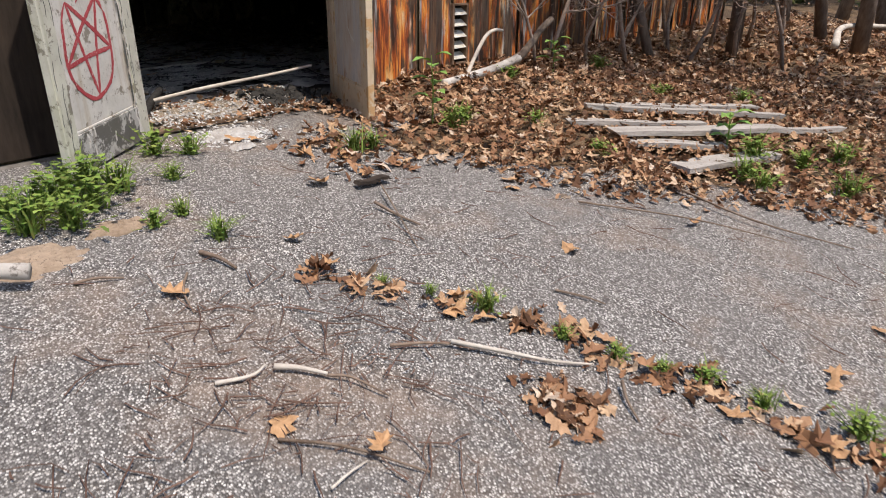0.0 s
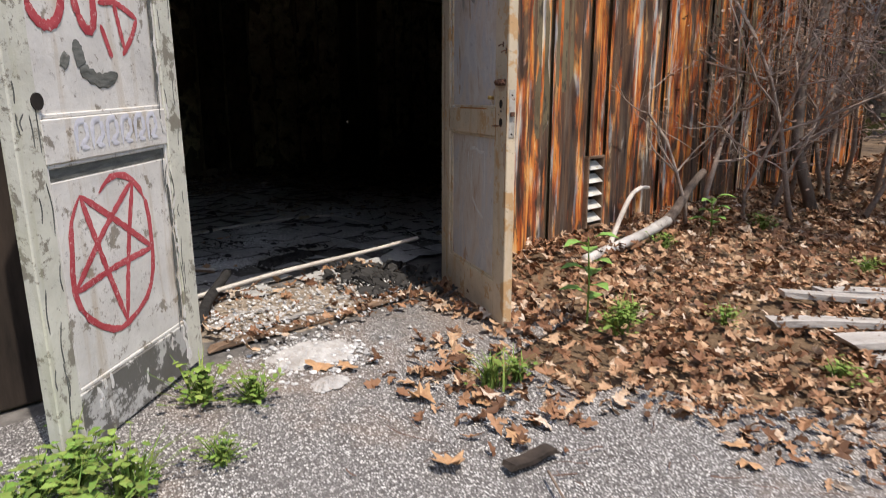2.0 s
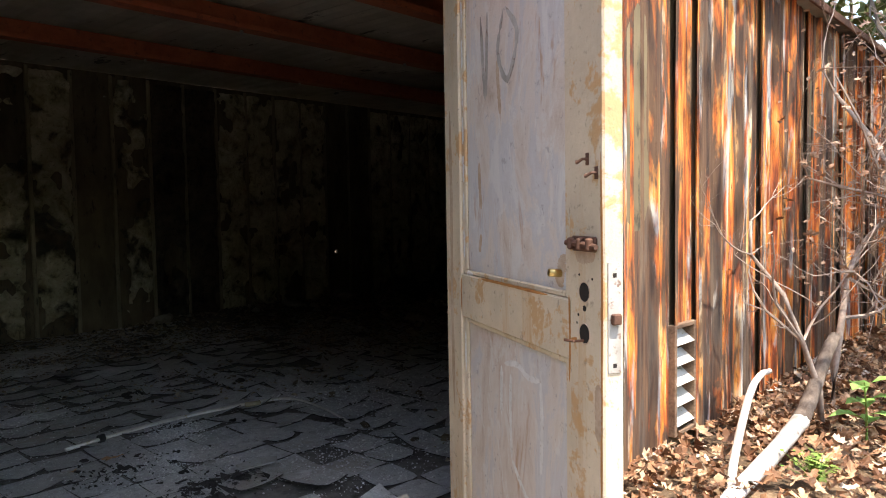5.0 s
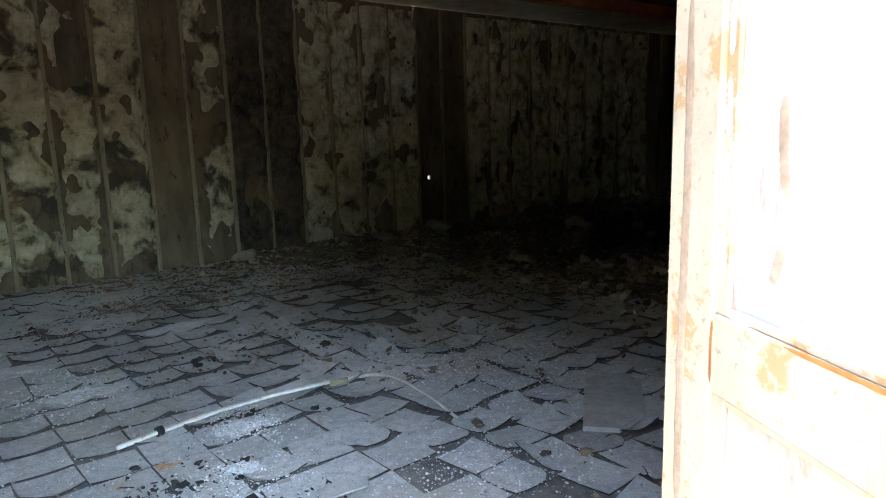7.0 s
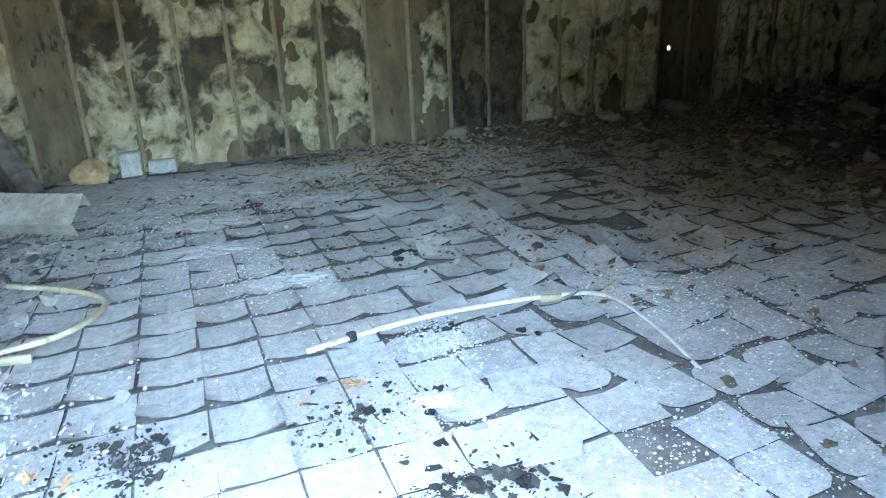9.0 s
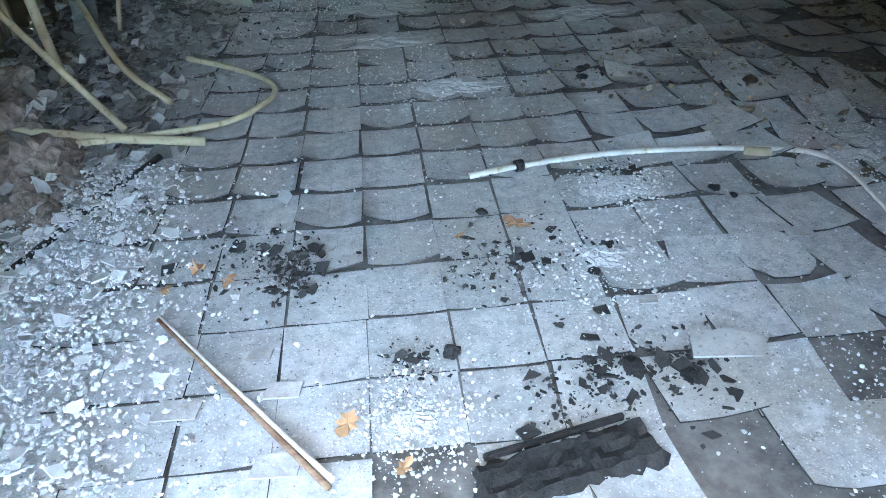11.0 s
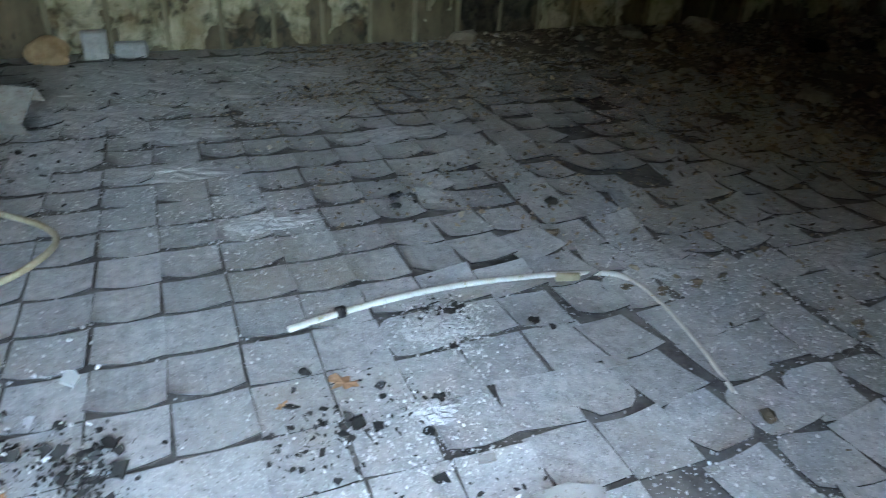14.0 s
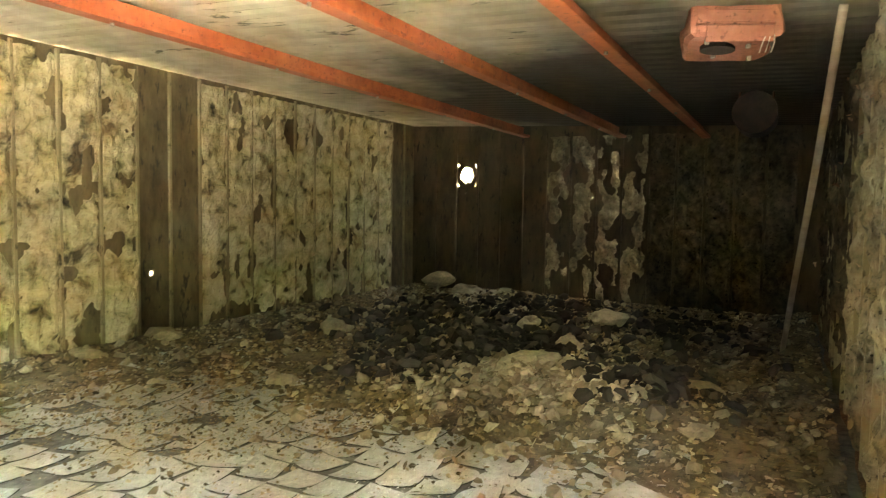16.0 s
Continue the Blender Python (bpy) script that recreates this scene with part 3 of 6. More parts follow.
def insulation(parent, axis, at, first, a1, z1, inward, seed, step, keep, crust=lambda a: FOAM, thick=1.0):
    """Crusts of burnt insulation left between the ribs, one ragged sheet a bay."""
    a, bay = first, 0
    while a < a1 - 0.1:
        level = keep(bay, a)
        lo, hi = a + 0.02, min(a + step - 0.02, a1)
        nx, nz = 12, int(z1 / 0.034)
        grid, verts, faces = {}, [], []
        for j in range(nz + 1):
            for i in range(nx + 1):
                u, z = lo + (hi - lo) * i / nx, 0.02 + (z1 - 0.06) * j / nz
                n = 0.6 * noise.noise((u * 3.1 + seed, z * 2.3, seed)) + 0.5 * noise.noise((u * 7 + seed, z * 4.5, seed + 3)) + 0.14 * noise.noise((u * 20, z * 17, seed + 5))
                edge = min(i, nx - i)
                solid = n + level - (0.16 if edge == 0 else 0.05 if edge == 1 else 0) - 0.4 * smooth(0.42, 0.05, z + 0.2 * noise.noise((u * 4, seed, 2.0))) * smooth(-0.1, 0.25, noise.noise((u * 2.3, seed, 8.0)) + 0.15)
                if solid > 0:
                    d = 0.012 + 0.05 * min(1, solid * 2.2) + 0.034 * noise.noise((u * 12, z * 9, seed)) + 0.012 * noise.noise((u * 40, z * 40, seed)) + (0.016 if edge > 1 else 0)
                    d = max(0.006, d * thick)
                    ju, jz = 0.008 * noise.noise((u * 50, z * 50, 1.0)), 0.012 * noise.noise((u * 50, z * 50, 9.0))
                    grid[i, j] = len(verts)
                    verts.append((u + ju, at + inward * d, z + jz) if axis == "y" else (at + inward * d, u + ju, z + jz))
        for j in range(nz):
            for i in range(nx):
                q = [(i, j), (i + 1, j), (i + 1, j + 1), (i, j + 1)]
                have = [grid[c] for c in q if c in grid]
                if len(have) >= 3:
                    faces.append(tuple(have))
        if len(faces) > 20:
            bm = bmesh.new()
            vs = [bm.verts.new(p) for p in verts]
            for q in faces:
                bm.faces.new([vs[k] for k in q])
            bmesh.ops.delete(bm, geom=[w for w in bm.verts if not w.link_faces], context="VERTS")
            rim = [e for e in bm.edges if len(e.link_faces) == 1]
            made = bmesh.ops.extrude_edge_only(bm, edges=rim)
            for w in (g for g in made["geom"] if isinstance(g, bmesh.types.BMVert)):
                if axis == "y":
                    w.co.y = at + inward * 0.001
                else:
                    w.co.x = at + inward * 0.001
            bmesh.ops.recalc_face_normals(bm, faces=bm.faces)
            part("insulation_crust", bm, crust(a), parent, soft=False)
        a += step
        bay += 1


def keep_back(bay, a):
    m = a + 0.2
    if 2.57 < m < 3.03 or 5.88 < m < 6.7 or m > 10.6 or -0.3 < m < 0.0:
        return -0.75
    if 3.03 < m < 3.46 or 1.77 < m < 2.2:
        return 0.08
    return 0.36


insulation(back, "y", YB + 0.028, -0.614, X1, roof_z(YB) - 0.02, -1, 3.0, 0.406, keep_back, lambda a: SOOT_CRUST if 3.4 < a + 0.2 < 4.4 else SOOTED_FOAM if a < 3.3 else FOAM)
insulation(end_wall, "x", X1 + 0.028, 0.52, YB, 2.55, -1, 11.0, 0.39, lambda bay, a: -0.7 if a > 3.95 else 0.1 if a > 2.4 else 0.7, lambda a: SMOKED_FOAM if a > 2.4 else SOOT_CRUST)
insulation(left_wall, "x", X0 - 0.028, 0.5, YB, 2.55, 1, 17.0, 0.406, lambda bay, a: -0.15)
insulation(front, "y", YI, DOOR_R + 0.2, X1, roof_z(YI) - 0.02, 1, 23.0, 0.406, lambda bay, a: 0.06, lambda a: SMOKED_FOAM if 2.8 < a < 6.6 else SOOT_CRUST, 1.1)


# ---- roof ----
def roof():
    v, f = [], []
    xs = np.arange(X0 - 0.2, X1 + 0.21, 0.0508)
    y0, y1 = YF - 0.095, YB + 0.25
    for i, x in enumerate(xs):
        d = (0.0, 0.0, 0.0, 0.014)[i % 4]
        for y in (y0, y1):
            v.append((x, y, roof_z(y) + d))
    n = len(xs)
    f = [(2 * i, 2 * i + 1, 2 * i + 3, 2 * i + 2) for i in range(n - 1)]
    bm = bmesh.new()
    vs = [bm.verts.new(p) for p in v]
    for q in f:
        bm.faces.new([vs[k] for k in q])
    bmesh.ops.recalc_face_normals(bm, faces=bm.faces)
    bmesh.ops.solidify(bm, geom=list(bm.faces), thickness=-0.03)
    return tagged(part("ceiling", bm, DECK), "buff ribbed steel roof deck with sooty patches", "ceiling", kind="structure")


roof()
tagged(part("trim", box_bm(X0 - 0.1, X1 + 0.1, YF - 0.12, YF - 0.1, H - 0.02, H + 0.035, 0.004), RUST), "rusty eaves flashing along the roof edge", "trim", kind="structure")


def beam(y):
    """A red Z-shaped roof purlin along the shed, bolted through its flange."""
    t = thing("roof_beam", "red-primed steel roof beam bolted under the deck", "beam", pose(0, y, roof_z(y) - 0.005), "red roof beams")
    xa, xb = X0 + 0.05, X1 - 0.02
    part("web", box_bm(xa, xb, -0.004, 0.004, -0.17, -0.022, 0.0), RED_STEEL, t)
    part("flange", box_bm(xa, xb, -0.105, 0.002, -0.18, -0.17, 0.002), RED_STEEL, t)
    part("flange", box_bm(xa, xb, 0.0045, 0.085, -0.03, -0.022, 0.002), RED_STEEL, t)
    part("lip", box_bm(xa, xb, -0.11, -0.1055, -0.18, -0.145, 0.001), RED_STEEL, t)
    x = xa + 0.4
    while x < xb:
        bm = bmesh.new()
        bmesh.ops.create_cone(bm, cap_ends=True, segments=6, radius1=0.014, radius2=0.012, depth=0.018, matrix=Matrix.Translation((x, -0.045, -0.19)))
        part("bolt", bm, PALE_STEEL, t, "pale zinc bolt head")
        x += 1.52
    return t


for y in (1.75, 2.92, 4.42):
    beam(y)

# ---- slab and floor ----
tagged(part("floor", box_bm(X0, X1, -0.04, YB, -0.12, -0.016), MASTIC), "dirty ash-covered concrete floor slab", "floor", kind="structure")


# ---- doors ----
def door_leaf(name, label, width, height, m, face, panel, stiles=(0.105, 0.105), bead=0.014, side=None, foot=None):
    """A framed and panelled leaf along +x from its hinge at 0, thickness 0.044 about y=0."""
    t = thing(name, label, "door", m, kind="structure")
    th, sa, sb = 0.022, stiles[0], width - stiles[1]
    rails = [("bottom_rail", 0.0, 0.19), ("lock_rail", 0.885, 1.01), ("top_rail", height - 0.12, height)]
    for x0, x1 in ((0.0, sa), (sb, width)):
        part("stile", box_bm(x0, x1, -th, th, 0.0, height, 0.004), side or face, t)
    for nm, z0, z1 in rails:
        part(nm, box_bm(sa, sb, -th + 0.001, th - 0.001, z0, z1, 0.003), foot if foot and nm == "bottom_rail" else face, t)
    for z0, z1 in ((0.19, 0.885), (1.01, height - 0.12)):
        part("panel", box_bm(sa, sb, -0.006, 0.006, z0, z1), panel, t)
        for sgn in (-1, 1):
            for x0, x1, a, b in ((sa, sa + bead, z0, z1), (sb - bead, sb, z0, z1), (sa + bead, sb - bead, z0, z0 + 0.014), (sa + bead, sb - bead, z1 - 0.014, z1)):
                y0, y1 = sorted((sgn * 0.0062, sgn * 0.015))
                part("bead", box_bm(x0, x1, y0, y1, a, b, 0.003), face, t)
    return t


def strokes(t, lines, y, radius, material, name="graffiti_stroke"):
    """Sprayed lines, lying flat on the leaf's face."""
    for ln in lines:
        pts = curve_points([(x, y, z) for x, z in ln], 20)
        v, f = tube_data(pts, [radius * (0.8 + 0.4 * abs(math.sin(i * 1.7))) * min(1.0, 0.3 + 7.0 * (i / (len(pts) - 1)) * (1 - i / (len(pts) - 1))) for i in range(len(pts))], 8)
        v = [(p[0], y + (p[1] - y) * 0.08, p[2]) for p in v]
        link(name, v, f, material, t)


# left leaf: hinge at the left jamb, swung well back
LW = 0.84
ang_l = math.degrees(math.atan2(-0.457, -0.667))
left_leaf = door_leaf("door_1", "open weathered white panelled door with red graffiti", LW, 1.95, pose(-0.01, 0.0, 0.034, 0, 0, ang_l) @ pose(0.025, 0, 0, 0, 2, 0), DOOR_WHITE, DOOR_WHITE, side=DOOR_LICHEN, foot=DOOR_BARE)
ring = [(0.61, 0.78), (0.66, 0.71), (0.675, 0.62), (0.688, 0.5), (0.64, 0.4), (0.53, 0.325), (0.45, 0.32), (0.33, 0.37), (0.275, 0.46), (0.265, 0.58), (0.275, 0.7), (0.337, 0.785), (0.42, 0.815), (0.48, 0.8), (0.52, 0.77)]
star_at = [(0.61, 0.78), (0.263, 0.535), (0.688, 0.496), (0.337, 0.79), (0.454, 0.327)]
star = [[star_at[i], ((star_at[i][0] + star_at[(i + 1) % 5][0]) / 2 + 0.006, (star_at[i][1] + star_at[(i + 1) % 5][1]) / 2 + 0.008), star_at[(i + 1) % 5]] for i in range(5)]
FACE = 0.0135
part("raised_board", box_bm(0.12, LW - 0.12, 0.0065, 0.012, 0.205, 0.832, 0.002), DOOR_WHITE, left_leaf)
# the recess's shade under the lock rail, painted as a dark strip
part("recess_shade_strip", box_bm(0.12, LW - 0.12, 0.0065, 0.008, 0.834, 0.8898, 0.0005), GREY_BARE_AND_SHADE, left_leaf, "dark grey strip for the recess shade above the panel")
strokes(left_leaf, [ring] + star, FACE, 0.011, RED_SPRAY)
# the word OUT, read from the leaf's free edge towards its hinge
o = [(0.64 + 0.078 * math.cos(radians(a)), 1.38 + 0.118 * math.sin(radians(a))) for a in range(90, 465, 15)]
u = [(0.525, 1.46), (0.51, 1.33), (0.47, 1.26), (0.43, 1.29), (0.425, 1.43)]
tee = [[(0.4, 1.345), (0.31, 1.35), (0.2, 1.31)], [(0.335, 1.53), (0.32, 1.36), (0.285, 1.2)], [(0.3, 1.19), (0.24, 1.25), (0.2, 1.31)], [(0.4, 1.28), (0.375, 1.22), (0.36, 1.18)]]
strokes(left_leaf, [o, u], 0.0078, 0.015, RED_SPRAY)
strokes(left_leaf, tee, 0.0078, 0.01, RED_SPRAY)
strokes(left_leaf, [[(0.6, 1.18), (0.57, 1.16)], [(0.53, 1.23), (0.52, 1.19), (0.5, 1.14), (0.42, 1.11), (0.34, 1.13)]], 0.0074, 0.022, GREY_BARE_AND_SHADE, "grey_smear")
for k in range(6):
    x = 0.6 - k * 0.075
    strokes(left_leaf, [[(x, 0.91), (x - 0.005, 0.985), (x - 0.04, 0.995), (x - 0.05, 0.95), (x - 0.02, 0.925), (x - 0.055, 0.915)]], 0.0225, 0.009, PALE_SPRAY, "faded_scribble")
crust = [[(0.128 + 0.004 * math.sin(z * 31), 0.22 + z), (0.126, 0.3 + z), (0.13, 0.38 + z)] for z in (0.0, 0.18, 0.36, 0.85, 1.02, 1.2, 1.38)]
strokes(left_leaf, crust, 0.0155, 0.008, GREY_BARE_AND_SHADE, "flaking_crust")
rc = random.Random(17)
cracks = []
for k in range(46):
    x, z, ln = rc.choice((rc.uniform(0.02, 0.1), rc.uniform(0.1, 0.16), rc.uniform(LW - 0.1, LW - 0.01))), rc.uniform(0.05, 1.85), rc.uniform(0.04, 0.16)
    cracks.append([(x, z), (x + rc.gauss(0, 0.004), z + ln * 0.5), (x + rc.gauss(0, 0.005), z + ln)])
strokes(left_leaf, cracks, 0.0222, 0.0028, GREY_BARE_AND_SHADE, "paint_crack")
lifted = []
for k in range(40):
    x, z = rc.choice((rc.gauss(0.115, 0.012), rc.gauss(0.115, 0.012), rc.uniform(0.15, LW - 0.15))), rc.uniform(0.03, 1.8) if k < 26 else rc.uniform(0.02, 0.18)
    lifted.append([(x, z), (x + rc.gauss(0, 0.006), z + rc.uniform(0.01, 0.03)), (x + rc.gauss(0, 0.008), z + rc.uniform(0.03, 0.06))])
strokes(left_leaf, [q for q in lifted if q[0][0] < 0.13 or q[0][1] < 0.17], 0.0222, 0.007, PALE_FLAKE, "paint_flake")
bm = bmesh.new()
bmesh.ops.create_cone(bm, cap_ends=True, segments=16, radius1=0.024, radius2=0.024, depth=0.05, matrix=Matrix.Translation((LW - 0.1, 0.0, 1.06)) @ Matrix.Rotation(radians(90), 4, "X"))
part("knob_hole", bm, DARK_HOLE, left_leaf, "empty dark knob hole")

RW = 0.93
ang_r = math.degrees(math.atan2(-0.79, -0.435))
right_leaf = door_leaf("door_2", "open cream-stained panelled door with empty lock holes", RW, 1.95, pose(1.627, 0.137, 0.02, 0, 0, ang_r), DOOR_CREAM, PANEL_PALE, (0.135, 0.13), 0.032)


def round_hole(name, x, z, radius, label=""):
    """A bored hole drawn as a dark plug through the leaf, with a worn rim."""
    bm = bmesh.new()
    bmesh.ops.create_cone(bm, cap_ends=True, segments=18, radius1=radius, radius2=radius, depth=0.046, matrix=Matrix.Translation((x, 0, z)) @ Matrix.Rotation(radians(90), 4, "X"))
    hole = part(name, bm, DARK_HOLE, right_leaf, label)
    if radius > 0.01:
        ring = [(x + (radius + 0.001) * math.cos(a), -0.0222, z + (radius + 0.001) * math.sin(a)) for a in np.linspace(0, 2 * math.pi, 19)]
        v, f = tube_data(ring, [0.0015] * 19, 4)
        link("worn_rim", v, f, CREAM_STAIN, hole)


HX = RW - 0.07
for z in (0.95, 1.032):
    round_hole("lock_hole", HX, z, 0.019, "empty round lock hole")
for x, z, rad in ((HX, 1.0, 0.006), (HX - 0.024, 0.985, 0.003), (HX - 0.03, 0.968, 0.0025), (HX + 0.03, 1.06, 0.0025), (HX - 0.02, 1.065, 0.0025)):
    round_hole("screw_hole", x, z, rad)
v, f = tube_data([(HX - 0.004, -0.022, 0.936), (HX - 0.004, -0.045, 0.936), (HX - 0.034, -0.047, 0.934)], [0.003, 0.003, 0.0035], 6)
link("bent_nail", v, f, RUST, right_leaf, "rusty bent nail in the lock hole")
bracket = part("bolt_bracket", box_bm(RW - 0.112, RW - 0.018, -0.028, -0.0225, 1.112, 1.142, 0.003), RUST, right_leaf, "rusty bolt bracket")
v, f = tube_data([(RW - 0.122, -0.033, 1.128), (RW - 0.06, -0.033, 1.127), (RW - 0.008, -0.033, 1.123)], [0.006, 0.006, 0.005], 8)
link("bolt_bar", v, f, RUST, bracket, "rusty sliding bolt")
for x in (RW - 0.1, RW - 0.065, RW - 0.03):
    part("bolt_loop", box_bm(x - 0.006, x + 0.006, -0.042, -0.0285, 1.115, 1.139, 0.003), RUST, bracket)
plate = part("latch_plate", box_bm(RW, RW + 0.003, -0.014, 0.014, 0.885, 1.095, 0.001), PALE_STEEL, right_leaf, "worn steel latch plate")
part("latch", box_bm(RW + 0.003, RW + 0.015, -0.009, 0.009, 0.978, 0.998, 0.002), RUST, plate)
for z in (0.9, 1.07):
    part("screw_hole", box_bm(RW + 0.003, RW + 0.0036, -0.004, 0.004, z - 0.004, z + 0.004), DARK_HOLE, plate)
for x, z in ((RW - 0.055, 1.29), (RW - 0.022, 1.262)):
    v, f = tube_data([(x, -0.0225, z), (x, -0.034, z), (x - 0.008, -0.042, z - 0.007), (x - 0.018, -0.036, z - 0.003)], [0.0032] * 4, 6)
    hk = link("hook", v, f, RUST, right_leaf, "rusty screw hook")
    part("hook_plate", box_bm(x - 0.006, x + 0.006, -0.0245, -0.0222, z - 0.012, z + 0.012, 0.001), RUST, hk)
bm = bmesh.new()
bmesh.ops.create_cone(bm, cap_ends=True, segments=14, radius1=0.0085, radius2=0.0085, depth=0.03, matrix=Matrix.Translation((0.735, -0.021, 1.06)) @ Matrix.Rotation(radians(84), 4, "X"))
part("key_barrel", bm, BRASS, right_leaf, "worn brass key barrel", soft=True)
strokes(right_leaf, [[(0.33, 1.72), (0.31, 1.5), (0.28, 1.72)], [(0.45, 1.7), (0.52, 1.62), (0.46, 1.52), (0.4, 1.6), (0.44, 1.7)]], -0.0075, 0.009, PALE_STEEL, "faded_scribble")
# rust that has run out of the joints, the lock holes and the bolt
strokes(right_leaf, [[(RW - 0.133, 0.84), (RW - 0.13, 0.93), (RW - 0.133, 1.02)], [(0.138, 0.9), (0.136, 0.96), (0.138, 1.0)], [(RW - 0.008, 1.3), (RW - 0.005, 1.05), (RW - 0.009, 0.7), (RW - 0.006, 0.4)], [(HX - 0.03, 0.935), (HX - 0.055, 0.93)], [(0.3, 1.009), (0.45, 1.01), (0.7, 1.009)]], -0.0223, 0.0035, ORANGE_RUST, "rust_run")
strokes(right_leaf, [[(RW - 0.104, 1.105), (RW - 0.07, 1.1), (RW - 0.03, 1.108)], [(0.05, 1.5), (0.055, 1.2), (0.05, 0.9), (0.056, 0.6)], [(RW - 0.02, 0.86), (RW - 0.02, 0.75)]], -0.0221, 0.012, CREAM_STAIN, "rust_stain")
# brown runs and bare patches in the upper panel, flaking lines of a lost fitting in the lower
strokes(right_leaf, [[(0.255, 1.33), (0.258, 1.26), (0.268, 1.2)], [(0.265, 1.13), (0.25, 1.08)], [(0.39, 1.58), (0.4, 1.5), (0.41, 1.44)]], -0.0066, 0.009, CREAM_STAIN, "brown_run")
strokes(right_leaf, [[(0.725, 1.03), (0.735, 1.06), (0.745, 1.09)], [(0.75, 1.06), (0.752, 1.1)]], -0.0068, 0.02, CREAM_STAIN, "peeled_patch")
strokes(right_leaf, [[(0.76, 1.02), (0.77, 1.06), (0.762, 1.1)]], -0.0064, 0.024, PANEL_BLUE, "slate_patch")
strokes(right_leaf, [[(0.42, 0.8), (0.5, 0.812), (0.56, 0.795), (0.63, 0.8)], [(0.63, 0.8), (0.636, 0.7), (0.628, 0.58)], [(0.46, 0.78), (0.455, 0.68), (0.46, 0.56)], [(0.4, 0.79), (0.395, 0.66)], [(0.46, 0.56), (0.54, 0.5), (0.62, 0.47)]], -0.0068, 0.0075, PALE_FLAKE, "flaked_outline")
strokes(right_leaf, [[(0.148, 1.06 + 0.11 * k), (0.149, 1.1 + 0.11 * k), (0.147, 1.14 + 0.11 * k)] for k in range(7)] + [[(0.17, 1.013), (0.19, 1.016), (0.22, 1.012)], [(0.15, 0.84), (0.149, 0.8), (0.151, 0.72)]], -0.0153, 0.006, PALE_FLAKE, "paint_flake")
# door frame
frame_1 = tagged(new("door_frame"), "weathered timber door frame with a red-brown head board", "door frame", kind="structure")
part("jamb", box_bm(DOOR_L - 0.058, DOOR_L, YF - 0.02, YI + 0.01, 0.0, DOOR_H, 0.004), FRAME_WOOD, frame_1)
part("jamb", box_bm(DOOR_R, DOOR_R + 0.058, YF - 0.02, YI + 0.01, 0.0, DOOR_H, 0.004), FRAME_WOOD, frame_1)
part("head", box_bm(DOOR_L - 0.058, DOOR_R + 0.058, YF - 0.02, YI + 0.01, DOOR_H, DOOR_H + 0.058, 0.004), FRAME_WOOD, frame_1)
part("head_board", box_bm(DOOR_L - 0.12, DOOR_R + 0.12, YF - 0.055, YF - 0.022, DOOR_H + 0.01, DOOR_H + 0.22, 0.004), RED_STEEL, frame_1, "rust-red head board")


# louvred vent in the front wall
def vent():
    t = thing("wall_vent", "white louvred steel vent low in the rusted wall", "vent", pose(3.12, YF, 0.12))
    for x0, x1, z0, z1 in ((0.0, 0.022, 0.0, 0.54), (0.218, 0.24, 0.0, 0.54), (0.022, 0.218, 0.0, 0.02), (0.022, 0.218, 0.52, 0.54)):
        part("frame", box_bm(x0, x1, -0.035, 0.049, z0, z1, 0.003), BROWN_WOOD, t)
    for k in range(5):
        bm = box_bm(0.023, 0.217, -0.045, 0.045, -0.003, 0.003, 0.001)
        bmesh.ops.transform(bm, matrix=Matrix.Translation((0, 0.0, 0.075 + 0.098 * k)) @ Matrix.Rotation(radians(38), 4, "X"), verts=bm.verts)
        part("slat", bm, STRIP_WHITE, t, "white louvre slat")
    part("backing", box_bm(-0.03, 0.27, 0.0515, 0.06, -0.03, 0.57), DARK_HOLE, t)


vent()


# ---- leaves, twigs and weeds ----
def leaf_data(size, r):
    """A lobed, curled dry leaf: twelve points round a midrib."""
    out = [(0.0, -0.5), (0.16, -0.3), (0.42, -0.22), (0.24, -0.05), (0.5, 0.14), (0.22, 0.2), (0.26, 0.42), (0.0, 0.55), (-0.26, 0.4), (-0.2, 0.2), (-0.5, 0.12), (-0.23, -0.06), (-0.4, -0.24), (-0.15, -0.3)]
    curl, bend, skew = r.uniform(-0.7, 1.4), r.uniform(-0.8, 1.0), r.uniform(0.45, 1.0)
    v = [(0, 0, 0.0)]
    for x, y in out:
        x, y = x * skew * r.uniform(0.85, 1.12), y * r.uniform(0.9, 1.1)
        v.append((x * size, y * size, size * (curl * x * x * 1.6 + bend * y * y * 1.1 + r.uniform(-0.05, 0.05))))
    f = [(0, i, i % 14 + 1) for i in range(1, 15)]
    return v, f


def scatter(pieces, spots):
    """Pieces laid at (x, y, z, turn, lean, tilt)."""
    verts, faces = [], []
    for (v, f), (x, y, z, a, b, c) in zip(pieces, spots):
        m = Matrix.Translation((x, y, z)) @ Euler((b, c, a)).to_matrix().to_4x4()
        o = len(verts)
        verts += [m @ Vector(p) for p in v]
        faces += [tuple(i + o for i in q) for q in f]
    return verts, faces


def litter_amount(x, y):
    """How thickly the fallen leaves lie, 0 to 1."""
    if x > 1.15:
        edge = -1.95 - 1.0 * (min(x, 2.1) - 1.1) - 2.0 * max(0.0, x - 2.1)
        return smooth(edge - 0.25, edge + 0.3, y)
    return 0.75 * smooth(-1.6, -1.0, y) * smooth(0.15, 0.75, x) * (1 - smooth(-0.75, -0.4, y) * (1 - smooth(1.3, 1.6, x)))


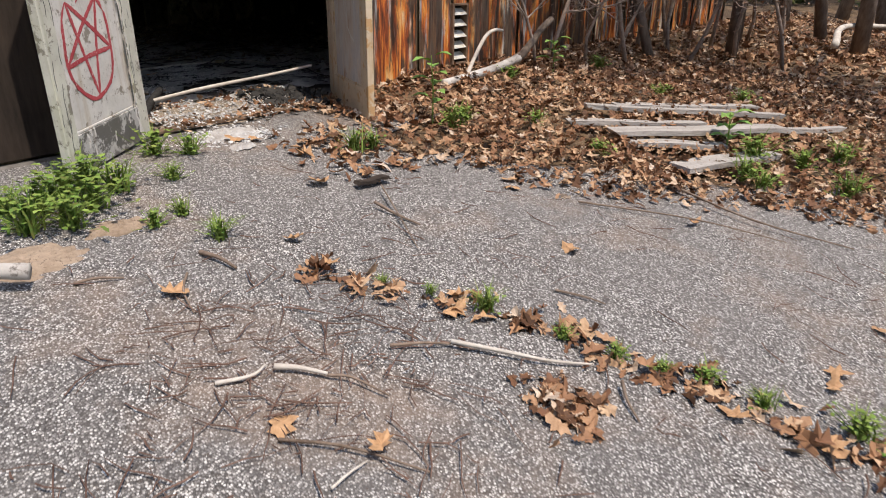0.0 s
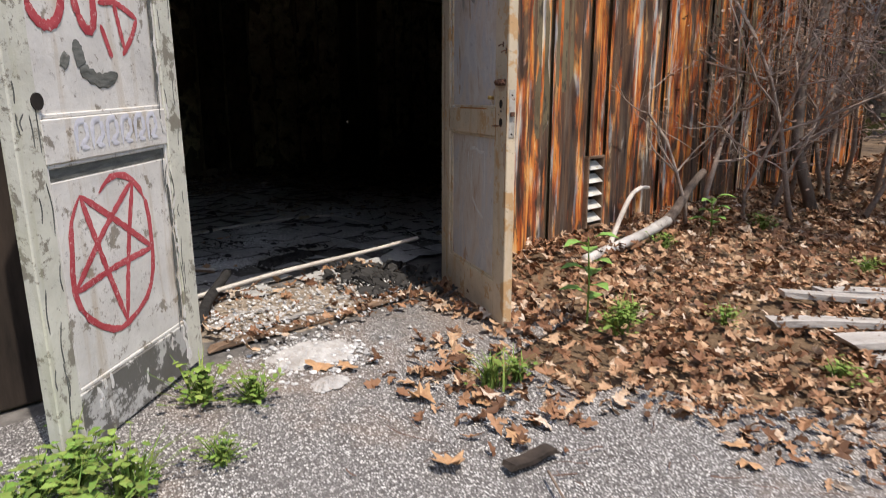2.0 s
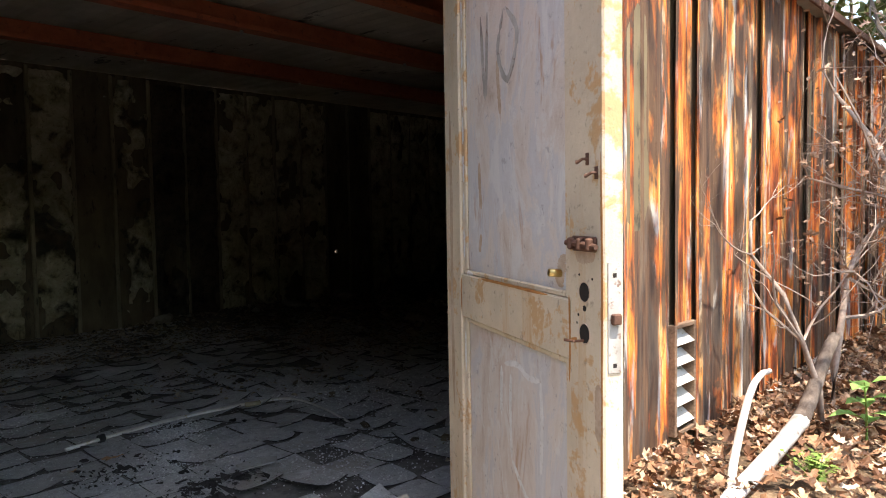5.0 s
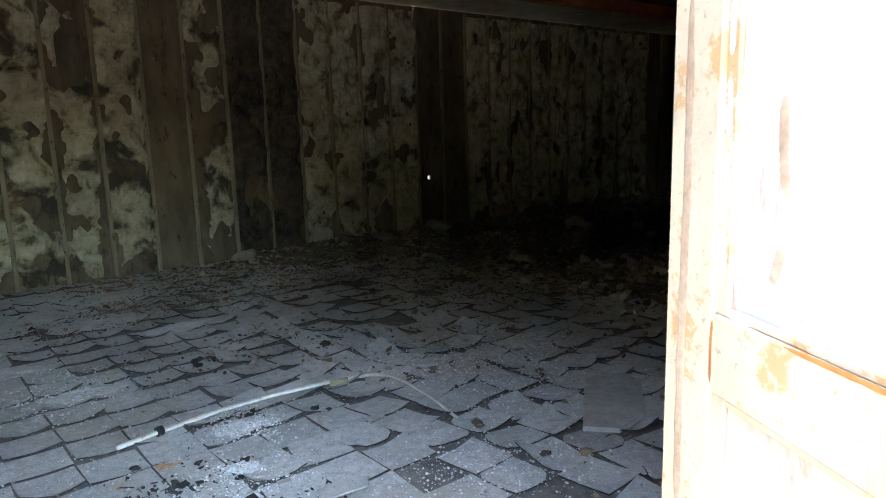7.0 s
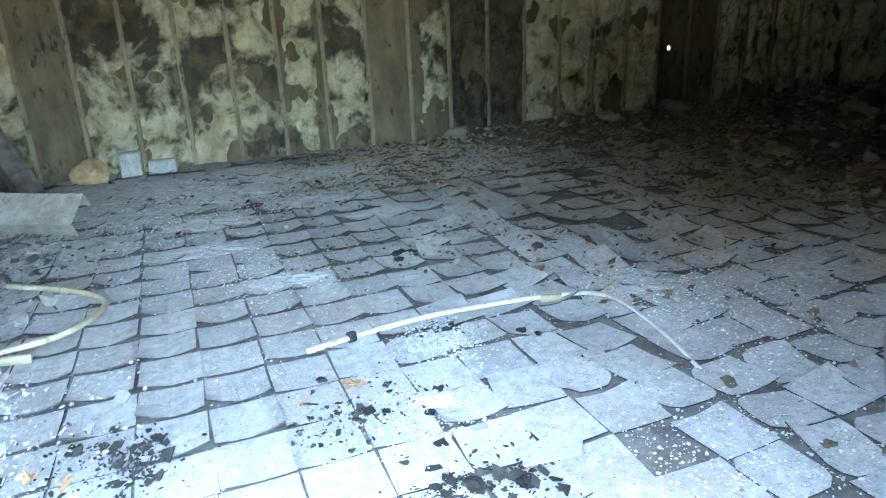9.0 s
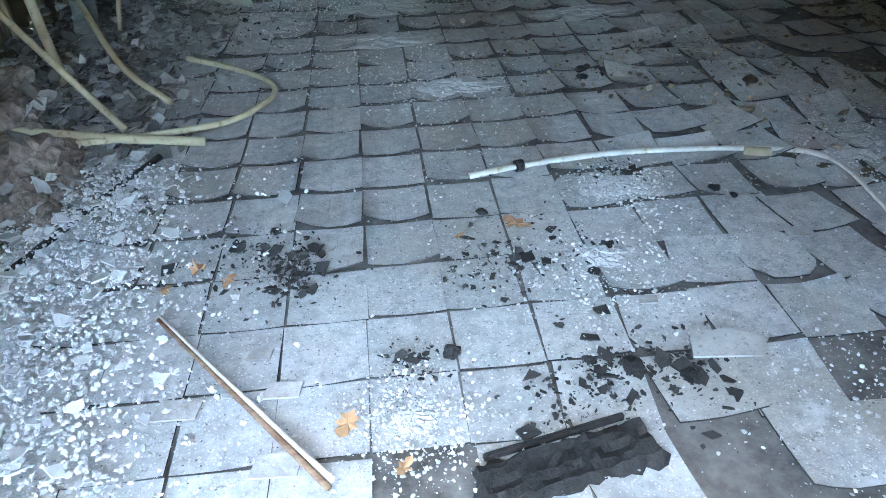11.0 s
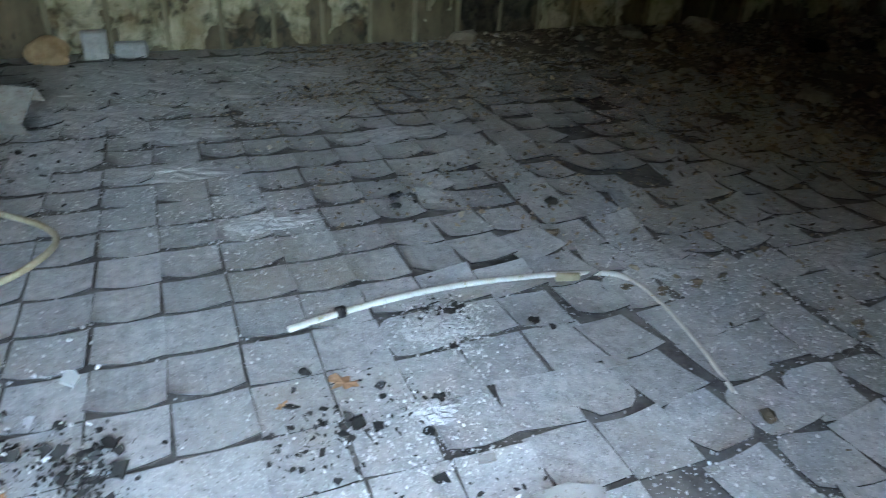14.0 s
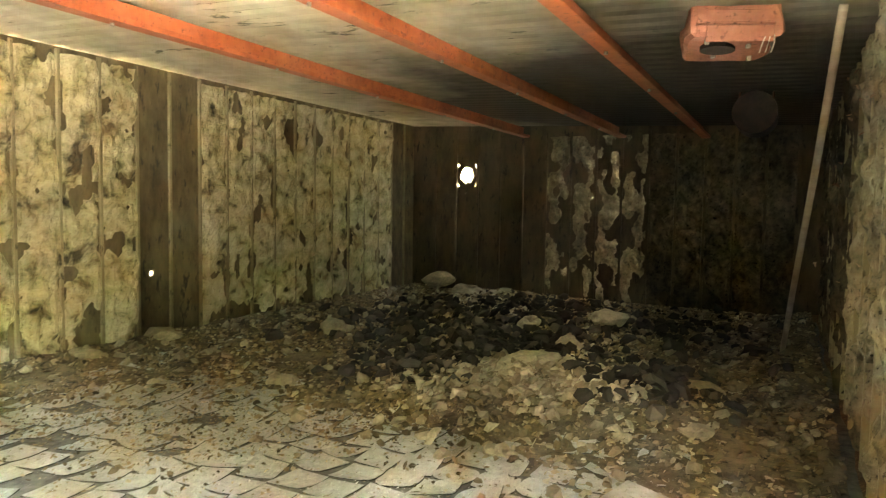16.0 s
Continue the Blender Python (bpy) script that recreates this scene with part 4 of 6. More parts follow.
def lay_litter(count, area, size, name, label):
    r = random.Random(5 + count)
    kinds = [leaf_data(1.0, r) for _ in range(30)]
    pieces, spots = [], []
    while len(spots) < count:
        x, y = r.uniform(*area[:2]), r.uniform(*area[2:])
        amount = litter_amount(x, y)
        if r.random() > amount * (0.7 + 0.6 * noise.noise((x * 1.7, y * 1.7, 4))):
            continue
        s = r.uniform(*size)
        v, f = kinds[r.randrange(30)]
        pieces.append(([(p[0] * s, p[1] * s, p[2] * s) for p in v], f))
        spots.append((x, y, ground_z(x, y) + 0.012 + r.random() ** 2 * 0.05 * amount, r.uniform(0, 6.3), r.gauss(0, 0.5), r.gauss(0, 0.5)))
    v, f = scatter(pieces, spots)
    return tagged(link(name, v, f, LITTER), label, "leaves", kind="stuff")


lay_litter(13000, (0.1, 6.5, -4.6, 0.1), (0.035, 0.095), "leaf_litter", "thick brown oak leaf litter along the shed wall")
lay_litter(6000, (6.5, 16.0, -7.5, 0.1), (0.08, 0.15), "leaf_litter", "brown leaf litter running back under the trees")


def loose_leaf(x, y, size, z=None, seed=0, label="single curled tan oak leaf on the asphalt"):
    r = random.Random(seed)
    v, f = leaf_data(size, r)
    ob = link("fallen_leaf", v, f, TAN_LEAF)
    ob.matrix_world = pose(x, y, (ground_z(x, y) if z is None else z) + 0.018, r.uniform(-12, 12), r.uniform(-12, 12), r.uniform(0, 360))
    return tagged(ob, label, "leaf", "loose fallen leaves")


for i, (x, y) in enumerate([(-0.33, -1.59), (0.62, -2.45), (1.48, -2.76), (1.13, -1.78), (1.05, -1.85), (-0.95, -1.64), (-0.98, -2.68), (-1.12, -2.42), (0.43, -3.65), (1.06, -3.73), (0.54, -3.64), (0.05, -3.7), (-0.03, -3.42), (0.35, -0.5), (0.28, -0.42), (0.42, -0.85), (0.6, -1.0), (0.2, -1.2), (0.5, -1.25), (-0.36, -1.84), (-0.15, -2.35), (-0.25, -2.4), (-0.2, -2.5)]):
    loose_leaf(x, y, 0.1 + 0.035 * ((i * 37) % 10) / 10, seed=i)
for i, (x, y, s) in enumerate([(1.33, 2.16, 0.13), (0.78, 1.42, 0.075), (0.33, 2.06, 0.06), (0.25, 1.98, 0.05), (0.9, 1.28, 0.06), (0.43, 2.0, 0.06), (1.13, 2.12, 0.05)]):
    loose_leaf(x, y, s, 0.012, 60 + i, "small curled tan leaf blown onto the floor tiles")


def crack_leaves():
    r = random.Random(31)
    pieces, spots = [], []
    for _ in range(300):
        y = r.uniform(-3.95, -1.75)
        if r.random() < 0.35:
            x, y = r.gauss(-0.42, 0.06), r.gauss(-2.98, 0.08)
        else:
            x = crack_x(y) + r.gauss(-0.02, 0.065)
        s = r.uniform(0.035, 0.105)
        v, f = leaf_data(s, r)
        pieces.append((v, f))
        spots.append((x, y, ground_z(x, y) + r.uniform(0.004, 0.025), r.uniform(0, 6.3), r.gauss(0, 0.5), r.gauss(0, 0.5)))
    v, f = scatter(pieces, spots)
    tagged(link("leaf_litter", v, f, LITTER), "dry leaf scraps caught in the asphalt crack", "leaves", kind="stuff")


crack_leaves()


def twig(points, radius, material=TWIG, label="thin dry brown twig lying on the asphalt", name="twig"):
    pts = [(x, y, ground_z(x, y) + radius + 0.006 + h) for x, y, h in points]
    ob = tube(name, pts, radius, material, sides=6, n=14, taper=0.5)
    return tagged(ob, label, "twig", "fallen twigs")


for pts, rad, mt in (
    ([(0.22, -1.57, 0.02), (0.235, -1.7, 0.0), (0.24, -1.84, 0.0)], 0.009, TWIG),
    ([(-0.7, -1.45, 0), (-0.68, -1.55, 0.01), (-0.67, -1.64, 0)], 0.011, TWIG),
    ([(-0.97, -2.21, 0), (-0.92, -2.27, 0.004), (-0.87, -2.35, 0)], 0.012, PALE_TWIG),
    ([(-0.87, -2.35, 0), (-0.83, -2.42, 0.01), (-0.8, -2.55, 0)], 0.006, TWIG),
    ([(-0.6, -2.38, 0), (-0.5, -2.46, 0.006), (-0.43, -2.52, 0)], 0.007, TWIG),
    ([(-0.43, -2.52, 0.01), (-0.33, -2.7, 0.01), (-0.25, -2.83, 0.005), (-0.15, -2.94, 0)], 0.009, PALE_TWIG),
    ([(0.22, -2.59, 0), (0.26, -2.7, 0.006), (0.29, -2.79, 0)], 0.006, TWIG),
    ([(-0.83, -1.55, 0), (-0.92, -1.66, 0.01), (-0.97, -1.79, 0)], 0.006, TWIG),
    ([(-1.17, -1.37, 0), (-1.1, -1.4, 0.01), (-1.02, -1.44, 0)], 0.007, TWIG),
    ([(-1.17, -2.46, 0), (-1.06, -2.62, 0.008), (-0.96, -2.84, 0)], 0.006, TWIG),
    ([(-1.19, -2.69, 0), (-1.12, -2.69, 0.006), (-1.05, -2.69, 0)], 0.005, PALE_TWIG),
    ([(-0.18, -3.07, 0.02), (-0.25, -3.12, 0.01), (-0.31, -3.19, 0)], 0.007, TWIG),
    ([(-1.15, -2.15, 0), (-1.05, -2.2, 0.006), (-0.98, -2.18, 0)], 0.008, PALE_TWIG),
    ([(0.4, -1.45, 0.03), (0.2, -1.75, 0.02), (0.05, -1.98, 0)], 0.005, TWIG),
    ([(1.2, -2.2, 0), (1.5, -2.75, 0.02), (1.7, -3.2, 0)], 0.006, TWIG),
    ([(1.9, -2.5, 0.02), (1.8, -3.0, 0.02), (1.95, -3.5, 0)], 0.008, TWIG),
):
    twig(pts, rad, mt)


def twig_scatter():
    r = random.Random(12)
    pieces = []
    for _ in range(620):
        x, y = r.uniform(-2.4, 1.8), r.uniform(-4.2, -0.8)
        if r.random() < 0.55:
            x, y = r.gauss(-0.85, 0.38), r.gauss(-2.3, 0.34)
        a, n, ln = r.uniform(0, 6.3), 4, 0.03 + 0.27 * r.random() ** 1.6
        pts = []
        for k in range(n):
            pts.append((x, y, ground_z(x, y) + 0.012 + r.uniform(0, 0.008)))
            a += r.gauss(0, 0.22)
            x, y = x + math.cos(a) * ln / n, y + math.sin(a) * ln / n
        rad = r.uniform(0.0011, 0.0034)
        pieces.append(tube_data(pts, [rad, rad, rad * 0.8, rad * 0.5], 4))
    v, f = join(pieces)
    tagged(link("twig_litter", v, f, DARK_TWIG), "fine dry twigs and stalks strewn on the asphalt", "twigs", kind="stuff")


twig_scatter()


def blade(r, h, w, lean):
    a = r.uniform(0, 6.28)
    dx, dy = math.cos(a), math.sin(a)
    px, py = -dy * w, dx * w
    x, y = r.gauss(0, 0.25) * h * 0.5, r.gauss(0, 0.25) * h * 0.5
    v, f = [], []
    for k in range(4):
        t = k / 3
        s = (1 - t) ** 0.6
        c = (x + dx * lean * h * t * t, y + dy * lean * h * t * t, h * t * (1 - 0.35 * lean * t))
        v += [(c[0] - px * s, c[1] - py * s, c[2]), (c[0] + px * s, c[1] + py * s, c[2])]
    f = [(0, 1, 3, 2), (2, 3, 5, 4), (4, 5, 7, 6)]
    return v, f


def broad(r, size, rise):
    """A small toothed leaf on a stalk."""
    a, d = r.uniform(0, 6.28), abs(r.gauss(0, 1)) * size * 1.6
    z = r.uniform(0.15, 1.0) * rise
    cx, cy = math.cos(a) * d, math.sin(a) * d
    b, tip = r.uniform(0, 6.28), r.uniform(-0.3, 0.5)
    L, W = size * r.uniform(0.5, 1.0), size * r.uniform(0.25, 0.45)
    dx, dy = math.cos(b), math.sin(b)
    pts = [(-0.5, 0, 0), (-0.15, 0.8, 0.12), (0.1, 0.55, 0.1), (0.25, 0.7, 0.1), (0.5, 0, 0), (0.25, -0.7, 0.1), (0.1, -0.55, 0.1), (-0.15, -0.8, 0.12)]
    v = [(cx + dx * p * L - dy * q * W, cy + dy * p * L + dx * q * W, z + h * L + tip * p * L) for p, q, h in pts]
    f = [(0, 1, 2, 6, 7), (2, 3, 4, 5, 6)]
    stalk = tube_data([(0, 0, 0), (cx * 0.6, cy * 0.6, z * 0.6), (cx, cy, z)], [0.0012] * 3, 3)
    return join([(v, f), stalk])


def weed(x, y, size, seed, grassy=0.5, label="small green weed growing from the cracked asphalt", n=80):
    r = random.Random(seed)
    t = thing("weed", label, "plant", pose(x, y, ground_z(x, y)), "weeds")
    blades = [blade(r, size * r.uniform(0.5, 1.2), size * 0.028, r.uniform(0.2, 1.0)) for _ in range(int(n * grassy))]
    leaves = [broad(r, size * 0.23, size * 0.7) for _ in range(int(1.5 * n * (1 - grassy)))]
    if blades:
        v, f = join(blades)
        link("grass_tuft", v, f, GREEN, t)
    if leaves:
        v, f = join(leaves)
        link("foliage", v, f, GREEN, t)
    return t


for i, (x, y, s, g) in enumerate([
    (-0.2, -0.36, 0.2, 0.1), (-0.08, -0.5, 0.16, 0.2), (-0.84, -0.68, 0.24, 0.15), (-0.72, -0.62, 0.22, 0.1), (-0.98, -0.75, 0.22, 0.3), (-0.62, -0.72, 0.2, 0.6), (-0.8, -0.85, 0.22, 0.3), (-0.95, -0.95, 0.2, 0.5), (-1.1, -0.9, 0.22, 0.4), (-1.1, -0.7, 0.16, 0.3),
    (-0.7, -1.13, 0.11, 0.3), (-0.54, -1.1, 0.1, 0.5), (-0.55, -1.38, 0.13, 0.8), (-0.35, -0.75, 0.12, 0.5),
    (0.72, -0.95, 0.18, 0.9), (0.85, -0.97, 0.14, 0.7), (1.66, -1.0, 0.2, 0.3), (1.85, -0.95, 0.16, 0.4), (2.3, -1.3, 0.14, 0.3), (2.1, -1.9, 0.15, 0.4),
    (-0.13, -2.47, 0.13, 0.85), (-0.3, -2.08, 0.06, 0.9), (-0.2, -2.25, 0.06, 0.9), (-0.04, -2.99, 0.09, 0.5), (-0.06, -2.78, 0.07, 0.6), (0.02, -3.14, 0.07, 0.6), (0.09, -3.28, 0.1, 0.4), (0.1, -3.48, 0.1, 0.9), (0.2, -3.77, 0.14, 0.5),
    (2.52, -2.76, 0.22, 0.6), (2.4, -2.9, 0.2, 0.7), (2.76, -3.34, 0.2, 0.6), (2.9, -2.7, 0.26, 0.3), (3.0, -3.0, 0.2, 0.7), (3.3, -3.2, 0.22, 0.6), (4.0, -1.6, 0.16, 0.3), (4.4, -2.2, 0.18, 0.3), (3.2, -0.5, 0.16, 0.2), (4.6, -0.7, 0.2, 0.2),
]):
    weed(x, y, s, 100 + i, g)


def tall_weed(x, y, h, seed):
    """An upright weed with pairs of broad fresh leaves."""
    r = random.Random(seed)
    t = thing("tall_weed", "upright weed with broad fresh green leaves", "plant", pose(x, y, ground_z(x, y)))
    v, f = tube_data([(0, 0, 0), (0.01, 0.005, h * 0.5), (0.0, 0.015, h)], [0.006, 0.005, 0.003], 6)
    link("stem", v, f, GREEN, t)
    for k in range(9):
        z, a = h * (0.3 + 0.7 * k / 8), k * 2.2
        L, W = 0.16 * r.uniform(0.75, 1.15), 0.042
        pts = [(0.08, 0, 0), (0.35, 1, 0.18), (0.65, 0.9, 0.2), (1.0, 0, 0.05), (0.65, -0.9, 0.2), (0.35, -1, 0.18), (0.5, 0, 0.14)]
        vv = [(math.cos(a) * p * L - math.sin(a) * q * W, math.sin(a) * p * L + math.cos(a) * q * W, z + hh * L) for p, q, hh in pts]
        link("leaf", vv, [(0, 6, 1), (1, 6, 2), (2, 6, 3), (3, 6, 4), (4, 6, 5), (5, 6, 0)], FRESH, t)


tall_weed(1.6, -0.86, 0.46, 3)
tall_weed(3.9, -0.55, 0.3, 8)
tall_weed(2.95, -2.5, 0.28, 9)


# ---- boards, log and branches outside ----
def plank(x0, y0, x1, y1, z, w, th, label, material=GREY_WOOD, name="board", lift=0.0):
    a = math.atan2(y1 - y0, x1 - x0)
    L = math.hypot(x1 - x0, y1 - y0)
    bm = bmesh.new()
    n = 10
    r = random.Random(int(L * 1000))
    rows = []
    for i in range(n + 1):
        x = L * i / n
        jag = r.uniform(-0.02, 0.02) if i in (0, n) else 0
        sag = 0.004 * math.sin(i * 0.9 + L * 5)
        rows.append([bm.verts.new((x + jag * k, s * w / 2 + r.uniform(-0.003, 0.003), sag + zz + lift * i / n)) for k, (s, zz) in enumerate(((-1, 0), (1, 0), (1, th), (-1, th)))])
    for i in range(n):
        for k in range(4):
            bm.faces.new((rows[i][k], rows[i][(k + 1) % 4], rows[i + 1][(k + 1) % 4], rows[i + 1][k]))
    bm.faces.new(rows[0][::-1])
    bm.faces.new(rows[-1])
    bmesh.ops.recalc_face_normals(bm, faces=bm.faces)
    ob = part(name, bm, material)
    ob.matrix_world = pose(x0, y0, z, 0, 0, math.degrees(a))
    return tagged(ob, label, "board")


BD = "weathered grey board in a low pile on the leaves"
for x0, y0, x1, y1, dz, w in ((2.95, -1.37, 4.05, -2.6, 0.03, 0.09), (2.5, -1.47, 3.3, -2.2, 0.02, 0.1), (2.5, -1.84, 3.6, -2.7, 0.045, 0.17), (2.45, -1.93, 3.0, -2.5, 0.01, 0.13), (2.28, -2.39, 3.05, -2.77, 0.015, 0.19), (3.2, -1.5, 4.2, -2.35, 0.02, 0.12), (3.3, -2.45, 4.0, -3.05, 0.03, 0.07)):
    tagged(plank(x0, y0, x1, y1, ground_z(x0, y0) + dz, w, 0.035, BD, lift=ground_z(x1, y1) - ground_z(x0, y0)), group="board pile")


def limb(name, pts, r0, r1, material, label, category="branch"):
    c = curve_points(pts, 22)
    rr = [r0 + (r1 - r0) * i / (len(c) - 1) + 0.1 * r0 * noise.noise((i * 0.7, r0 * 50, 0)) for i in range(len(c))]
    v, f = tube_data(c, rr, 10)
    return tagged(link(name, v, f, material, soft=True), label, category)


limb("birch_log", [(2.4, -0.36, 0.085), (2.75, -0.34, 0.095), (3.2, -0.33, 0.12), (3.6, -0.33, 0.175)], 0.032, 0.042, BIRCH, "white birch log lying on the leaf litter", "log")
limb("rotten_branch", [(3.57, -0.33, 0.168), (3.7, -0.33, 0.22), (3.83, -0.33, 0.3), (4.02, -0.33, 0.42), (4.2, -0.33, 0.5)], 0.041, 0.03, BARK, "dark bent bark-covered branch end by the wall")
limb("dead_branch", [(2.78, -0.3, 0.04), (2.9, -0.27, 0.16), (3.13, -0.25, 0.38), (3.3, -0.24, 0.44), (3.46, -0.23, 0.43)], 0.02, 0.013, PALE_TWIG, "bleached forked branch propped by the wall")
limb("birch_log", [(-1.9, -0.9, 0.03), (-1.6, -1.08, 0.01), (-1.28, -1.31, -0.04)], 0.034, 0.03, BIRCH, "short white birch stick on the asphalt", "log")
tagged(plank(0.32, -1.34, 0.55, -1.38, -0.1, 0.055, 0.016, "dark rotten bark piece among the leaves", SHADED_WALL_AND_BARK, "bark_piece"), category="bark")


def branchy(name, label, base, height, seed, material, levels=4, spread=0.5, r0=0.03, children=4, lean=(0, 0), leaves=0, category="shrub", foliage=None, small=1.0):
    """A bare, much-forked shrub or tree: trunk and branches in one tapering growth."""
    r = random.Random(seed)
    t = thing(name, label, category, pose(*base))
    trunk, boughs, tips = [], [], []

    def grow(p, d, length, rad, level):
        pts, q = [p], Vector(d)
        n = 5
        for _ in range(n):
            q = (q + Vector((r.gauss(0, 0.2), r.gauss(0, 0.2), r.gauss(0, 0.1) + 0.05))).normalized()
            nxt = pts[-1] + q * length / n
            if base[0] + nxt.x < 11.8:
                nxt.y = min(nxt.y, -0.02 - base[1])
            pts.append(nxt)
        rr = [rad * (1 - 0.55 * i / n) for i in range(n + 1)]
        (trunk if level == 0 else boughs).append(tube_data(pts, rr, 7 if level == 0 else 5 if level < 2 else 3))
        if level >= levels:
            tips.append(pts[-1])
            return
        for k in range(children if level else children + 2):
            i = r.randint(1 if level else 2, n)
            side = Vector((r.gauss(0, 1), r.gauss(0, 1), r.gauss(0.2, 0.6))).normalized()
            grow(pts[i], (q * (1 - spread) + side * spread).normalized(), length * r.uniform(0.42, 0.66), rr[i] * 0.62, level + 1)

    grow(Vector((0, 0, -0.05)), Vector((lean[0], lean[1], 1)).normalized(), height, r0, 0)
    v, f = join(trunk)
    link("trunk", v, f, material, t, soft=True)
    v, f = join(boughs)
    link("twig_growth", v, f, material, t)
    if leaves:
        pieces, spots = [], []
        for p in tips:
            for _ in range(leaves):
                pieces.append(leaf_data(r.uniform(0.06, 0.13) * small, r))
                spots.append((p.x + r.gauss(0, 0.16), p.y + r.gauss(0, 0.16), p.z + r.gauss(0, 0.14), r.uniform(0, 6), r.uniform(-1, 1), r.uniform(-1, 1)))
        v, f = scatter(pieces, spots)
        link("crown", v, f, foliage or WOODS, t)
    return t


DRY_LEAF = mat_leaf("dry_clinging_leaf", [(0.0, (0.2, 0.1, 0.06)), (1.0, (0.5, 0.36, 0.26))])
for i, (x, y, h, ln) in enumerate([(3.9, -0.35, 1.3, (0.2, -0.1)), (4.7, -0.5, 1.6, (-0.2, -0.2)), (5.6, -0.45, 1.9, (0.3, -0.2)), (6.6, -0.7, 2.0, (-0.2, 0.1)), (7.6, -0.9, 2.1, (0.1, -0.3)), (5.2, -0.75, 2.2, (-0.25, -0.1)), (6.1, -1.1, 2.0, (0.1, -0.2)), (7.0, -1.4, 2.2, (-0.2, -0.2)), (8.4, -1.6, 2.3, (0, 0)), (4.3, -0.3, 1.5, (0.3, 0)), (6.3, -0.4, 2.4, (0.2, -0.1)), (7.1, -0.5, 2.5, (-0.3, -0.1)), (7.9, -0.5, 2.6, (-0.2, -0.2)), (9.0, -1.0, 2.6, (-0.3, 0)), (6.9, -2.0, 2.3, (-0.2, 0.2))]):
    branchy("bare_shrub", "tangled bare brown shrub beside the rusted wall", (x, y, ground_z(x, y)), h, 40 + i, BRUSH, 4, 0.62, 0.018 if i < 2 else 0.027, 3 if i < 2 else 4, ln, 0 if i < 2 else 1, foliage=DRY_LEAF, small=0.45)
for i, (x, y, h, r0) in enumerate([(5.9, -0.75, 3.6, 0.06), (7.2, -1.3, 4.2, 0.08), (8.8, -0.9, 5.0, 0.1), (9.8, -2.4, 5.5, 0.12), (11.5, -1.6, 6.0, 0.11), (12.5, -3.6, 6.0, 0.13), (14.5, -2.2, 7.0, 0.15), (13.2, -0.6, 6.0, 0.12), (16, -4.6, 7, 0.15), (17.5, -1.0, 7, 0.16)]):
    branchy("young_tree", "slim bare tree with sparse new leaves by the shed", (x, y, ground_z(x, y)), h, 60 + i, BARK, 3, 0.5, r0, 4, (0.08 * math.sin(i * 2.2), 0.06 * math.cos(i * 3.1)), 5 if i > 1 else 0, "tree")
# trees out of view, added for dappled shade on the litter and wall
for i, (x, y, h, ln) in enumerate([(5.6, -5.2, 6.2, (-0.4, 0.4)), (8.2, -5.4, 6.6, (-0.3, 0.4))]):
    branchy("young_tree", "slim unseen tree with spreading branches, added to dapple the wall", (x, y, ground_z(x, y)), h, 85 + i, BARK, 4, 0.55, 0.12, 4, ln, 2, "tree")
branchy("unseen_leaning_tree", "unseen leaning tree added so its leafy boughs shade the rusted wall", (5.6, -4.3, ground_z(5.6, -4.3)), 7.4, 131, BARK, 4, 0.5, 0.13, 4, (-0.22, 0.27), 3, "tree", small=1.4)
limb("dead_branch", [(8.2, -2.3, 0.1), (9.4, -2.2, 0.25), (10.9, -2.6, 0.2)], 0.05, 0.03, PALE_TWIG, "pale fallen branch on the woodland floor")


def far_woods():
    """Distant woods: trunks and leafy tops past the shed."""
    r = random.Random(77)
    trunks, pieces, spots = [], [], []
    for _ in range(70):
        a, d = r.uniform(-1.3, 0.9), r.uniform(20, 42)
        x, y = 2 + d * math.cos(a), d * math.sin(a)
        h = r.uniform(9, 15)
        trunks.append(tube_data([(x, y, -1), (x + r.gauss(0, 0.3), y, h * 0.5), (x + r.gauss(0, 0.6), y, h)], [0.22, 0.16, 0.05], 6))
        for _ in range(110):
            pieces.append(leaf_data(r.uniform(0.5, 1.1), r))
            z = r.uniform(0.0, h)
            spots.append((x + r.gauss(0, 1.7), y + r.gauss(0, 1.7), z, r.uniform(0, 6), r.uniform(-1, 1), r.uniform(-1, 1)))
    v, f = join(trunks)
    tagged(link("distant_trunks", v, f, BARK), "dark trunks of the woods behind the shed", "trees", kind="stuff")
    v, f = scatter(pieces, spots)
    tagged(link("distant_foliage", v, f, WOODS), "spring foliage of the woods behind the shed", "trees", kind="stuff")


far_woods()


